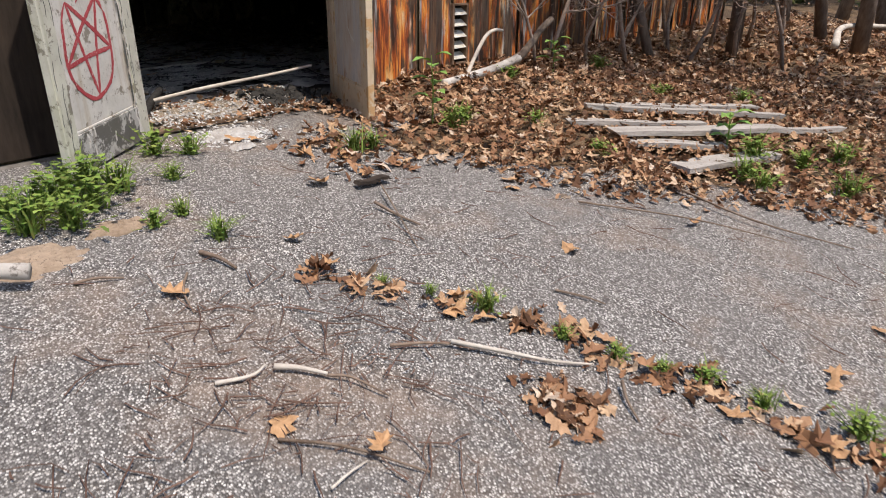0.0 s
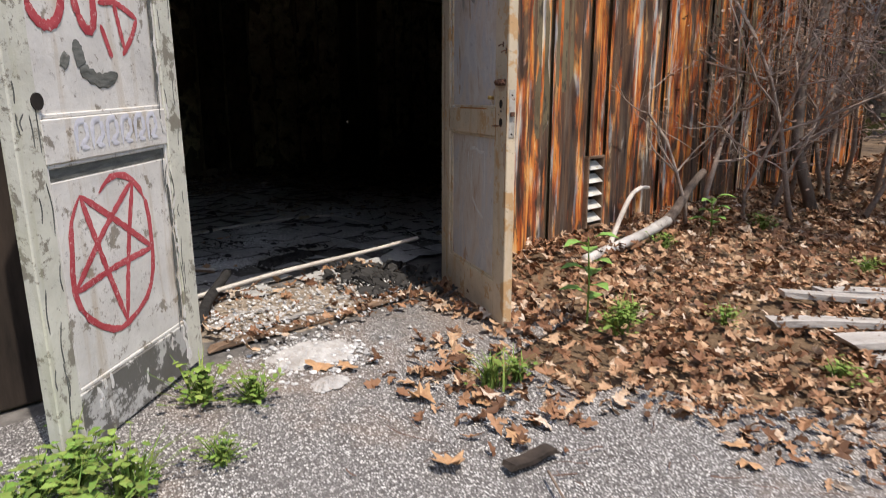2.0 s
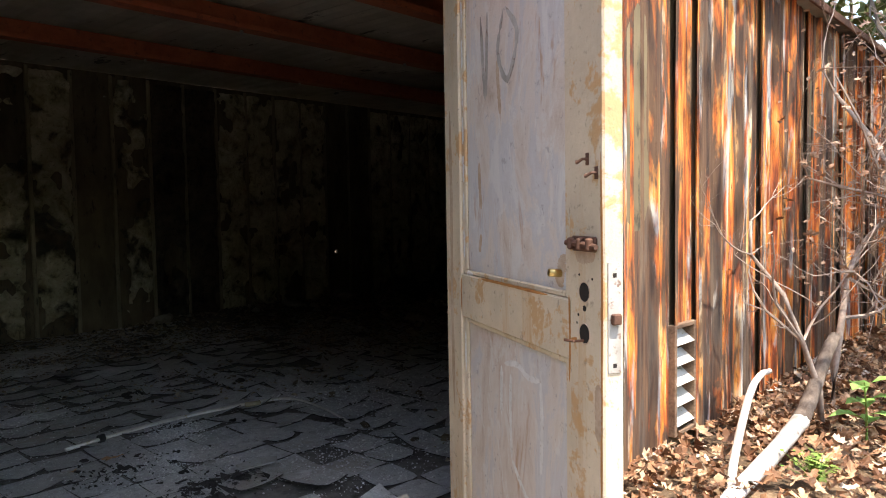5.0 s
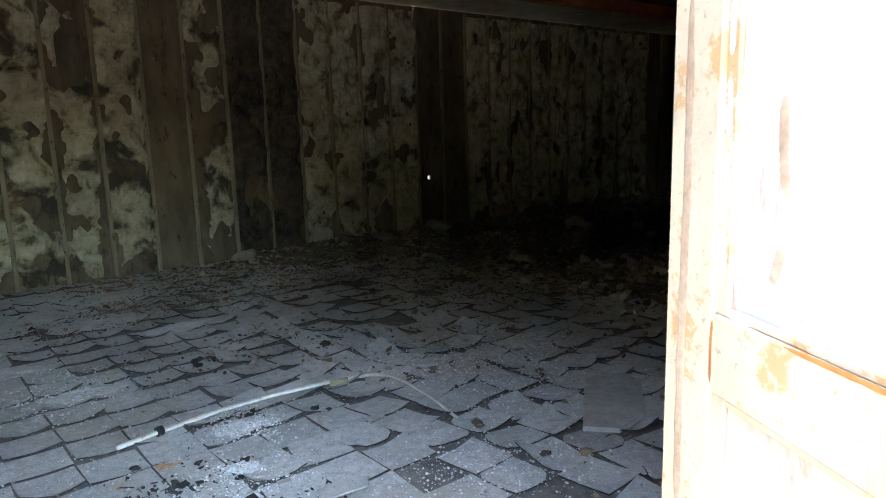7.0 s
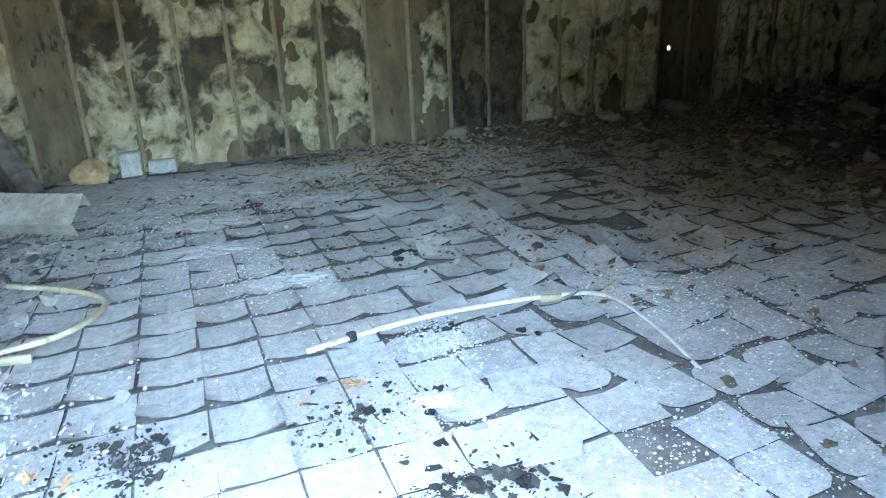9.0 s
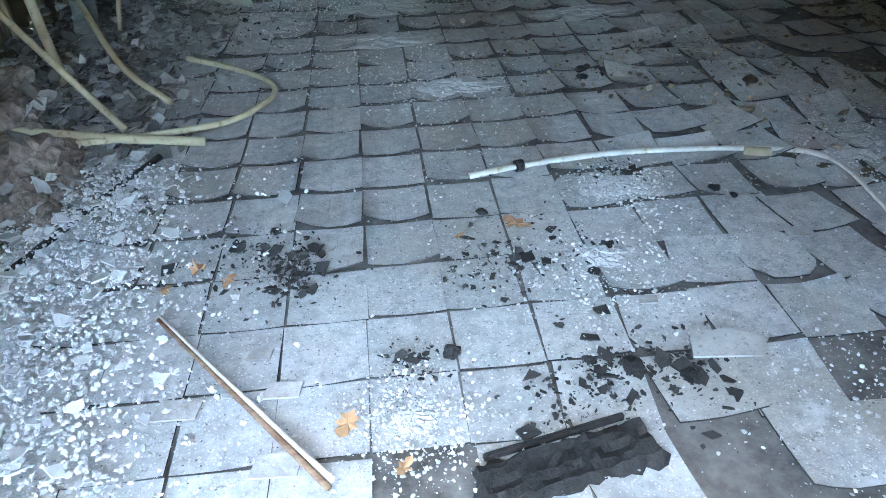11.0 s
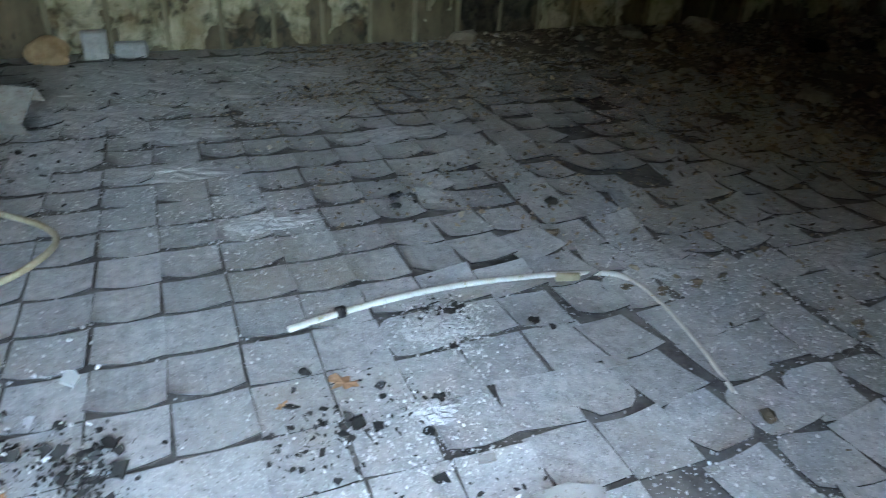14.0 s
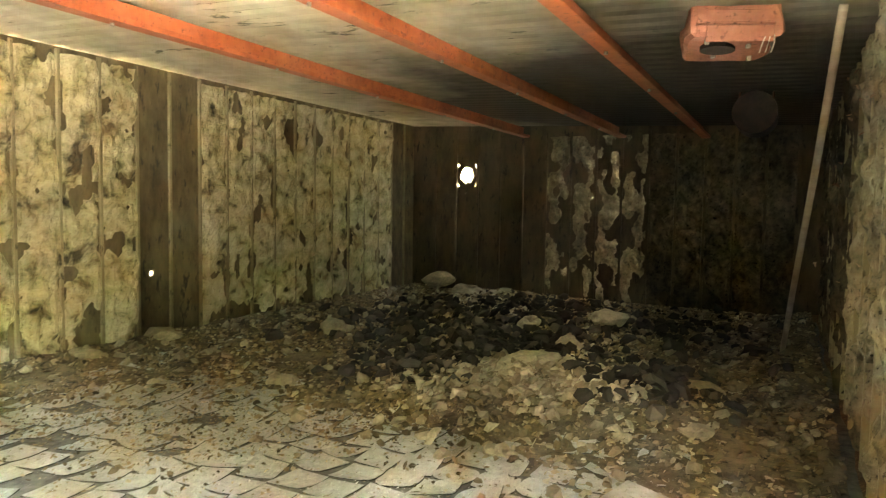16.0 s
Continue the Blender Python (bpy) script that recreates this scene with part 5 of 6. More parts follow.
def unseen_wood_edge():
    """Unseen trees added round the drive, to block low sky from the shed's door."""
    r = random.Random(78)
    trunks, pieces, spots = [], [], []
    for _ in range(110):
        a, d = r.uniform(-3.5, -0.35), r.uniform(23, 34)
        x, y = d * math.cos(a), d * math.sin(a)
        # tall to the west, low to the south, to shape the skylight indoors
        tall = smooth(-1.95, -2.1, a)
        low = smooth(-2.1, -1.95, a) * smooth(-0.6, -0.95, a)
        h = r.uniform(5.0, 8.0) + tall * r.uniform(4.0, 7.0) - low * 4.3
        trunks.append(tube_data([(x, y, -1.2), (x + r.gauss(0, 0.3), y, h * 0.5), (x + r.gauss(0, 0.5), y, h)], [0.2, 0.15, 0.05], 6))
        for _ in range(int(85 + 70 * tall)):
            pieces.append(leaf_data(r.uniform(0.9, 1.7), r))
            z = h * r.uniform(-0.08, 1.0)
            spots.append((x + r.gauss(0, 1.6), y + r.gauss(0, 1.6), z, r.uniform(0, 6), r.uniform(-1.4, 1.4), r.uniform(-1.4, 1.4)))
    v, f = join(trunks)
    tagged(link("distant_trunks", v, f, BARK), "unseen dark trunks round the drive, added to block the low sky", "trees", kind="stuff")
    v, f = scatter(pieces, spots)
    tagged(link("distant_foliage", v, f, WOODS), "unseen spring foliage round the drive, added to block the low sky", "trees", kind="stuff")


unseen_wood_edge()

# ---- doorway ----
def patch(name, x, y, rx, ry, h, material, label, category, seed, z=0.0, parent=None):
    """A low crumbled heap with a ragged outline."""
    r = random.Random(seed)
    v, f, n, rings = [(0, 0, h)], [], 26, 6
    for j in range(1, rings + 1):
        for k in range(n):
            a = 2 * math.pi * k / n
            s = j / rings * (1 + 0.3 * noise.noise((math.cos(a) * 2, math.sin(a) * 2, seed)) + 0.1 * r.uniform(-1, 1) * (j == rings))
            zz = h * (1 - (j / rings) ** 2) + (0.35 * h * r.uniform(-1, 1) if j < rings else 0)
            v.append((rx * s * math.cos(a), ry * s * math.sin(a), max(zz, 0.0)))
    for k in range(n):
        f.append((0, 1 + k, 1 + (k + 1) % n))
        for j in range(rings - 1):
            a, b = 1 + j * n + k, 1 + j * n + (k + 1) % n
            f.append((a, a + n, b + n, b))
    ob = link(name, v, f, material, soft=False)
    ob.location = (x, y, z)
    return tagged(ob, label, category)


SAND = mat_plain("washed_sandy_soil", (0.2, 0.145, 0.1), (0.42, 0.325, 0.24), 30.0, 0.95, 0.8, 0.01, spots=(0.13, 0.095, 0.07))
for k, (x, y, rx, ry) in enumerate(((-1.22, -1.12, 0.24, 0.15), (-0.8, -1.05, 0.16, 0.08))):
    drift = patch("sand_drift", x, y, rx, ry, 0.02, SAND, "sandy brown soil washed over the asphalt", "soil", 51 + k)
    for vert in drift.data.vertices:
        vert.co.z += ground_z(x + vert.co.x, y + vert.co.y) - 0.004
    tagged(drift, kind="stuff")
tagged(patch("plaster_heap", 0.36, -0.26, 0.2, 0.14, 0.03, PLASTER, "crumbled white plaster spilt before the doorway", "plaster", 3), kind="stuff")
tagged(patch("plaster_heap", 0.22, -0.56, 0.09, 0.06, 0.018, PLASTER, "small white plaster crumbs on the asphalt", "plaster", 5), kind="stuff")
def spill():
    r = random.Random(33)
    pieces, spots = [], []
    for _ in range(900):
        x, y = r.gauss(0.36, 0.16), r.gauss(-0.3, 0.13)
        s = 0.002 + 0.014 * r.random() ** 3
        v, f = chunk(r, s)
        pieces.append((v, f))
        spots.append((x, y, ground_z(x, y) + 0.004 + 0.02 * max(0, 1 - math.hypot((x - 0.36) / 0.2, (y + 0.26) / 0.14)), r.uniform(0, 6.3), 0.0, 0.0))
    v, f = scatter(pieces, spots)
    tagged(link("plaster_crumbs", v, f, ASH_CHIPS), "white plaster crumbs scattered before the doorway", "plaster", kind="stuff")


tagged(plank(0.06, 0.1, 1.2, 0.08, 0.0, 0.05, 0.02, "worn brown sill board across the doorway", BROWN_WOOD, "sill_board"), category="board")
for k, (x0, y0, x1, y1) in enumerate(((0.3, 0.2, 0.8, 0.16), (0.75, 0.3, 1.2, 0.22), (0.5, 0.38, 0.95, 0.4), (0.2, 0.3, 0.42, 0.42))):
    plank(x0, y0, x1, y1, 0.015, 0.03 + 0.01 * k, 0.012, "splintered pale wood scrap inside the doorway", GREY_WOOD, "wood_scrap")
tagged(patch("dirt_heap", 0.8, 0.42, 0.72, 0.36, 0.045, DIRT, "trodden dirt and crumbs inside the doorway", "dirt", 8, -0.015), kind="stuff")
limb("charred_stick", [(0.16, 0.36, 0.03), (0.35, 0.6, 0.07), (0.6, 0.85, 0.12)], 0.03, 0.026, CHAR, "charred black stick lying across the sill")
limb("long_stick", [(0.1, 0.72, 0.04), (0.7, 0.6, 0.13), (1.35, 0.44, 0.2), (1.62, 0.36, 0.24)], 0.013, 0.011, PALE_TWIG, "long thin pale pole leaning across the doorway")


def doorway_leaves():
    r = random.Random(90)
    pieces, spots = [], []
    for _ in range(240):
        x, y = r.uniform(0.1, 1.55), r.uniform(-0.1, 0.85)
        s = r.uniform(0.02, 0.085)
        pieces.append(leaf_data(s, r))
        spots.append((x, y, 0.02 + 0.03 * r.random(), r.uniform(0, 6.3), r.gauss(0, 0.5), r.gauss(0, 0.5)))
    v, f = scatter(pieces, spots)
    tagged(link("leaf_litter", v, f, LITTER), "dry leaf scraps blown into the doorway", "leaves", kind="stuff")


doorway_leaves()


def chunk(r, size, flat=0.6):
    """An irregular broken lump."""
    v = []
    for p in ((0, 0, 1), (0.9, 0, 0.35), (0.28, 0.85, 0.35), (-0.72, 0.52, 0.35), (-0.72, -0.52, 0.35), (0.28, -0.85, 0.35), (0.75, 0.5, -0.4), (-0.28, 0.85, -0.4), (-0.9, 0, -0.4), (-0.28, -0.85, -0.4), (0.75, -0.5, -0.4)):
        k = size * r.uniform(0.6, 1.25)
        v.append((p[0] * k, p[1] * k, p[2] * k * flat))
    f = [(0, 1, 2), (0, 2, 3), (0, 3, 4), (0, 4, 5), (0, 5, 1), (1, 6, 2), (2, 7, 3), (3, 8, 4), (4, 9, 5), (5, 10, 1), (2, 6, 7), (3, 7, 8), (4, 8, 9), (5, 9, 10), (1, 10, 6), (6, 10, 9, 8, 7)]
    return v, f


spill()


def flake(r, size):
    """A thin broken flake."""
    n, th = r.randint(4, 6), size * 0.1 + 0.0015
    ring = []
    for k in range(n):
        a = 6.283 * (k + r.uniform(-0.25, 0.25)) / n
        s = size * r.uniform(0.55, 1.1)
        ring.append((math.cos(a) * s, math.sin(a) * s * r.uniform(0.6, 1.0)))
    v = [(x, y, 0) for x, y in ring] + [(x * 0.95, y * 0.95, th) for x, y in ring]
    f = [tuple(range(n, 2 * n))] + [(k, (k + 1) % n, n + (k + 1) % n, n + k) for k in range(n)]
    return v, f


def strew(name, label, category, material, count, spot, size, maker, seed, z=0.012, tip=0.25):
    r = random.Random(seed)
    kinds = [maker(r, 1.0) for _ in range(40)]
    pieces, spots = [], []
    while len(spots) < count:
        got = spot(r)
        if got is None:
            continue
        x, y, zz = got
        if not (X0 + 0.05 < x < X1 - 0.05 and y < YB - 0.04):
            continue
        s = size[0] + (size[1] - size[0]) * r.random() ** 2.5
        v, f = kinds[r.randrange(40)]
        pieces.append(([(p[0] * s, p[1] * s, p[2] * s) for p in v], f))
        spots.append((x, y, z + zz, r.uniform(0, 6.3), r.gauss(0, tip), r.gauss(0, tip)))
    v, f = scatter(pieces, spots)
    return tagged(link(name, v, f, material), label, category, kind="stuff")


def spot_left(r):
    x, y = r.uniform(-0.7, 0.65), r.uniform(0.9, 2.75)
    edge = 0.3 - 0.1 * (y - 1.5)
    if r.random() > 0.06 + smooth(edge + 0.12, edge - 0.3, x):
        return None
    return x, y, r.random() * 0.04 * smooth(0.3, -0.4, x)


def spot_hose(r):
    x, y = r.uniform(-0.9, 0.5), r.uniform(2.4, 5.6)
    if r.random() > smooth(0.3, -0.3, x):
        return None
    return x, y, r.random() ** 2 * 0.14 * smooth(0.1, -0.7, x)


def spot_floor(r):
    x, y = r.uniform(-0.2, 5.5), r.uniform(0.9, 6.2)
    if r.random() > 0.25 + 1.1 * max(0, noise.noise((x * 1.3, y * 1.3, 8))):
        return None
    return x, y, 0.0


def spot_white(r):
    cx, cy, s = r.choice([(1.75, 2.35, 0.09), (2.75, 2.45, 0.2), (0.92, 1.42, 0.09), (1.2, 3.4, 0.2), (2.2, 1.3, 0.25), (3.0, 1.9, 0.25), (0.6, 4.9, 0.4), (3.6, 2.2, 0.3), (1.5, 1.9, 0.15), (0.7, 5.4, 0.4), (0.9, 4.6, 0.35), (0.35, 4.5, 0.3), (1.3, 5.6, 0.4), (0.5, 3.7, 0.25)])
    return r.gauss(cx, s), r.gauss(cy, s), r.random() * 0.008


def spot_char(r):
    cx, cy, s = r.choice([(0.6, 2.02, 0.1), (0.62, 2.0, 0.05), (0.55, 2.1, 0.06), (0.3, 4.4, 0.3), (0.9, 5.2, 0.4), (1.62, 1.5, 0.05), (1.42, 1.5, 0.04), (1.2, 1.95, 0.07), (1.55, 1.5, 0.12), (1.33, 1.42, 0.08), (0.95, 1.6, 0.04), (1.75, 2.45, 0.06), (2.0, 3.5, 0.3), (0.7, 5.6, 0.5), (1.4, 2.05, 0.12), (0.4, 2.1, 0.1)])
    return r.gauss(cx, s), r.gauss(cy, s), 0.0


def heap(x, y):
    """The height of the burnt rubble that covers the far floor."""
    h = 0.16 * math.exp(-(((x - 6.2) / 0.9) ** 2 + ((y - 2.35) / 0.8) ** 2)) + 0.14 * math.exp(-(((x - 6.2) / 0.5) ** 2 + ((y - 1.35) / 0.4) ** 2))
    h += 0.2 * math.exp(-(((x - 8.6) / 1.6) ** 2 + ((y - 3.6) / 1.5) ** 2)) + 0.1 * math.exp(-(((x - 10.5) / 1.2) ** 2 + ((y - 4.6) / 1.2) ** 2))
    h += 0.07 * smooth(0.9, 0.3, y) * smooth(3.0, 4.5, x) + 0.07 * smooth(5.7, 6.3, y) * smooth(2.5, 4, x)
    return h * (1 + 0.6 * noise.noise((x * 2.2, y * 2.2, 1)))


def rubble_line(x, y):
    return smooth(4.1, 5.8, x + 0.55 * abs(y - 1.6) * (1 if y < 1.6 else 0) + 0.25 * noise.noise((x, y, 3)) + 1.3 * smooth(1.7, 0.9, y) + 2.0 * smooth(4.6, 6.1, y))


def spot_rubble(r):
    x, y = r.uniform(2.4, 11.4), r.uniform(0.3, 6.3)
    if r.random() > 0.04 + rubble_line(x, y):
        return None
    return x, y, max(0, heap(x, y)) * (0.75 + 0.3 * r.random())


def spot_black(r):
    cx, cy, s = r.choice([(6.4, 3.4, 0.35), (6.7, 3.1, 0.3), (7.2, 2.6, 0.4), (8.2, 4.3, 0.8), (6.3, 1.45, 0.25), (9.2, 3.4, 0.8), (7.6, 3.8, 0.6), (9.5, 2.0, 0.9)])
    x, y = r.gauss(cx, s), r.gauss(cy, s)
    return (x, y, max(0, heap(x, y)) * 0.9 + 0.01) if 5 < x and 0.4 < y < 6.2 else None


def spot_foamy(r):
    if r.random() < 0.4:
        x, y = r.gauss(6.1, 0.35), r.gauss(2.4, 0.35)
    else:
        x, y = r.uniform(4.2, 11), r.uniform(0.4, 6.2)
        if r.random() > 0.2 + rubble_line(x, y) * 0.6:
            return None
    return x, y, max(0, heap(x, y)) * 0.95


def rubble_bed():
    """The matted ash and dirt under the rubble."""
    xs, ys = np.linspace(3.6, X1 - 0.06, 110), np.linspace(0.3, YB - 0.02, 84)
    v = [(x, y, -0.03 + 0.045 * rubble_line(x, y) + max(0, heap(x, y)) * 0.8 + 0.012 * noise.noise((x * 9, y * 9, 0)) + 0.02 * noise.noise((x * 3, y * 3, 7))) for y in ys for x in xs]
    n = len(xs)
    f = [(j * n + i, j * n + i + 1, (j + 1) * n + i + 1, (j + 1) * n + i) for j in range(len(ys) - 1) for i in range(n - 1)]
    tagged(link("rubble_bed", v, f, BED, soft=True), "matted ash and burnt dirt over the far floor", "rubble", kind="stuff")


GREY_SCRAP = mat_chunks("grey_scraps", [(0.0, (0.1, 0.095, 0.085)), (0.4, (0.26, 0.25, 0.23)), (0.8, (0.42, 0.41, 0.39)), (1.0, (0.62, 0.61, 0.58))], 40.0)
BED = mat_plain("matted_ash_dirt", (0.06, 0.05, 0.035), (0.24, 0.19, 0.13), 12.0, 0.95, 1.0, 0.02, spots=(0.03, 0.028, 0.025))
rubble_bed()
strew("plaster_chips", "white ash and plaster chips by the end wall", "debris", ASH_CHIPS, 22000, spot_left, (0.001, 0.011), chunk, 1, 0.024, 0.5)
strew("plaster_scraps", "flat plaster scraps among the chips", "debris", ASH_CHIPS, 700, spot_left, (0.01, 0.045), flake, 11, 0.03)
strew("ash_debris", "grey ash flakes and plaster scraps heaped by the wall", "debris", GREY_SCRAP, 5200, spot_hose, (0.006, 0.06), flake, 2, 0.022, 0.4)
strew("floor_flakes", "fine pale ash flakes over the floor tiles", "debris", ASH_CHIPS, 9000, spot_floor, (0.001, 0.006), flake, 3, 0.02)
def spot_near(r):
    x, y = r.uniform(-0.1, 2.8), r.uniform(0.95, 3.4)
    return (x, y, 0.0) if r.random() < 0.35 + noise.noise((x * 2.3, y * 2.3, 5)) else None


strew("floor_flakes", "white plaster flakes strewn over the floor tiles", "debris", ASH_CHIPS, 5600, spot_near, (0.0012, 0.0085), flake, 18, 0.022, 0.35)
strew("ash_patches", "white crumbled ash on the floor tiles", "debris", ASH_CHIPS, 18000, spot_white, (0.0012, 0.0075), chunk, 4, 0.016)
strew("charcoal_bits", "small black charcoal bits on the floor tiles", "debris", CHAR_CHIPS, 2600, spot_char, (0.001, 0.013), flake, 5, 0.02, 0.5)
def spot_sill(r):
    return r.gauss(1.36, 0.13), r.gauss(0.4, 0.16), 0.02 + 0.03 * r.random()


def spot_crumbs(r):
    return r.uniform(0.15, 1.35), r.gauss(0.3, 0.2), 0.03 + 0.02 * r.random()


strew("charred_rubble", "black charred lumps heaped inside the doorway", "rubble", CHAR_CHIPS, 520, spot_sill, (0.008, 0.06), chunk, 16, 0.0, 0.5)
strew("doorway_crumbs", "pale plaster crumbs and splinters in the doorway", "debris", ASH_CHIPS, 2600, spot_crumbs, (0.002, 0.016), flake, 17, 0.0, 0.4)
strew("charcoal_flakes", "broken black charcoal flakes on the floor tiles", "debris", CHAR_CHIPS, 190, spot_char, (0.012, 0.042), flake, 15, 0.02, 0.3)


def spot_dirt(r):
    x, y = r.uniform(-0.8, 6.0), r.uniform(0.9, 6.3)
    if r.random() > smooth(0.8, 2.0, x) * (smooth(2.8, 5.6, y + 0.45 * x - 0.4) + 1.2 * smooth(4.4, 5.4, y) * smooth(1.2, 2.6, x) + smooth(1.9, 1.1, y) * smooth(2.6, 3.6, x)) * (0.5 + noise.noise((x * 1.1, y * 1.1, 2))):
        return None
    return x, y, 0.0


strew("floor_dirt", "brown dirt and insulation crumbs over the tiles", "debris", RUBBLE, 26000, spot_dirt, (0.002, 0.022), flake, 10, 0.018, 0.35)
strew("burnt_rubble", "brown burnt rubble and broken insulation on the floor", "rubble", RUBBLE, 24000, spot_rubble, (0.005, 0.05), flake, 6, 0.012, 0.5)
strew("burnt_rubble", "crumbled buff rubble lumps on the far floor", "rubble", RUBBLE, 15000, spot_rubble, (0.005, 0.04), chunk, 7, 0.012, 0.5)
strew("charred_rubble", "black charred rubble heaped on the far floor", "rubble", BLACK_RUBBLE, 2400, spot_black, (0.015, 0.11), chunk, 8, 0.03, 0.6)
strew("insulation_lumps", "buff lumps of fallen insulation on the rubble", "rubble", FOAM_CHUNK, 2800, spot_foamy, (0.01, 0.075), chunk, 9, 0.03, 0.5)


def lump(x, y, size, z, seed, label="large pale lump of fallen insulation", flat=0.55, material=FOAM_CHUNK, rugged=1.0, name="insulation_lump"):
    bm = bmesh.new()
    bmesh.ops.create_icosphere(bm, subdivisions=3, radius=size)
    for v in bm.verts:
        n = noise.noise(v.co * (3 / (size * 6)) + Vector((seed, 0, 0))) + 0.5 * noise.noise(v.co * (9 / (size * 6)) + Vector((0, seed, 0)))
        v.co = v.co * max(0.25, 1 + rugged * n)
        v.co.z *= flat
    ob = part(name, bm, material, soft=False)
    ob.location = (x, y, z + size * flat * 0.5)
    return tagged(ob, label, "debris", "fallen insulation lumps")


for i, (x, y, s, z) in enumerate([(4.72, 2.03, 0.09, 0.0), (5.39, 4.19, 0.1, 0.0), (6.1, 2.7, 0.16, 0.06), (6.25, 2.3, 0.18, 0.1), (6.5, 2.5, 0.15, 0.1), (7.4, 2.4, 0.14, 0.12), (6.1, 1.55, 0.16, 0.06), (6.35, 1.25, 0.15, 0.06), (10.9, 5.6, 0.2, 0.12), (10.6, 4.9, 0.19, 0.12), (10.3, 4.2, 0.14, 0.14), (7.9, 3.0, 0.13, 0.2), (8.6, 2.4, 0.16, 0.16), (5.6, 1.1, 0.1, 0.02), (5.3, 1.5, 0.08, 0.0), (7.2, 4.9, 0.14, 0.06), (5.1, 6.15, 0.12, 0.05), (6.0, 6.15, 0.14, 0.05), (3.4, 6.2, 0.12, 0.0)]):
    lump(x, y, s, z, i * 3.7)


for k, (x, y, rx, ry) in enumerate(((2.78, 2.5, 0.22, 0.13), (1.72, 2.36, 0.13, 0.09), (0.93, 1.42, 0.06, 0.045), (0.6, 4.9, 0.34, 0.2), (1.3, 3.3, 0.2, 0.1), (3.6, 2.3, 0.22, 0.14), (1.55, 1.98, 0.09, 0.06), (2.1, 4.2, 0.3, 0.12), (0.75, 5.5, 0.5, 0.28), (1.0, 4.5, 0.3, 0.16), (0.35, 4.35, 0.22, 0.2), (1.4, 5.9, 0.4, 0.2), (-0.35, 1.45, 0.36, 0.4), (-0.3, 2.05, 0.34, 0.3), (0.55, 5.85, 0.5, 0.3), (1.25, 5.2, 0.45, 0.25), (0.3, 5.3, 0.35, 0.3), (1.9, 5.5, 0.5, 0.25), (0.95, 3.95, 0.3, 0.12), (1.75, 4.7, 0.4, 0.18))):
    patch("ash_drift", x, y, rx, ry, 0.014 if x > -0.2 else 0.008, ASH, "thin drift of white ash on the floor tiles", "ash", 20 + k, 0.012)
for k, (x, y, s) in enumerate(((1.78, 2.42, 0.024), (1.84, 2.44, 0.018), (2.05, 2.28, 0.026), (2.1, 2.24, 0.016), (1.22, 2.26, 0.02), (0.55, 2.25, 0.018), (0.65, 2.2, 0.015), (1.58, 2.02, 0.03), (1.05, 1.62, 0.026), (1.5, 1.5, 0.035), (1.62, 1.46, 0.03), (1.4, 1.55, 0.022), (0.42, 2.2, 0.02), (1.9, 3.4, 0.04), (1.86, 3.28, 0.03))):
    lump(x, y, s * 0.75, 0.014, 200 + k, "small black lump of charcoal on the tiles", 0.45, CHAR, 1.3, "charcoal_lump")


# ---- things on the tiled floor ----
def floor_strip():
    pts = [(1.22, 2.49), (1.42, 2.535), (1.76, 2.575), (2.1, 2.56), (2.42, 2.505), (2.54, 2.43), (2.565, 2.27), (2.53, 1.98), (2.475, 1.752)]
    c = curve_points([(x, y, 0.02) for x, y in pts], 40)
    v, f = tube_data(c, [0.016 if p.y > 2.42 or p.x < 2.4 else 0.009 for p in c], 8)
    v = [(p[0], p[1], 0.022 + (p[2] - 0.02) * 0.6) for p in v]
    t = link("cable_duct", v, f, STRIP_WHITE, soft=True)
    tagged(t, "bent white plastic cable strip lying on the tiles", "cable strip")
    v, f = tube_data([(1.395, 2.53, 0.024), (1.425, 2.536, 0.024)], [0.022, 0.022], 10)
    link("tape_wrap", v, f, CHAR, t, "black tape wrap", soft=True)
    v, f = tube_data([(2.27, 2.515, 0.022), (2.36, 2.49, 0.022)], [0.0175, 0.0175], 10)
    link("stain_band", v, f, PIPE_CREAM, t, "yellowed band", soft=True)


floor_strip()
hose = tube("bent_pipe", [(0.0, 3.74, 0.06), (0.2, 3.63, 0.05), (0.38, 3.47, 0.05), (0.46, 3.32, 0.05), (0.42, 3.17, 0.05), (0.28, 3.02, 0.05), (0.0, 2.93, 0.06), (-0.3, 2.86, 0.08)], 0.014, PIPE_CREAM, n=40)
tagged(hose, "hooked yellowed pipe end lying on the tiles", "pipe")
for pts, r0 in (([(0.22, 2.88, 0.04), (-0.1, 2.9, 0.07), (-0.45, 2.93, 0.11), (-0.9, 2.98, 0.16)], 0.019), ([(-0.12, 3.02, 0.05), (-0.4, 3.25, 0.25), (-0.85, 3.6, 0.6)], 0.015), ([(-0.5, 3.5, 0.03), (-0.6, 3.65, 0.7), (-0.72, 3.85, 1.5)], 0.022), ([(-0.42, 4.1, 0.03), (-0.35, 4.35, 0.6), (-0.3, 4.6, 1.2)], 0.012), ([(0.0, 3.3, 0.03), (-0.25, 3.55, 0.12), (-0.5, 3.95, 0.3)], 0.016)):
    tagged(tube("old_conduit", pts, r0, PIPE_CREAM, n=16), "yellowed old conduit leaning on the wall debris", "pipe", "old conduits")
stick = tube("wood_splinter", [(0.26, 1.84, 0.035), (0.5, 1.54, 0.045), (0.74, 1.25, 0.03)], 0.006, BROWN_WOOD, n=10, taper=1.4)
tagged(stick, "splintered wooden stick with a pale edge on the tiles", "stick")
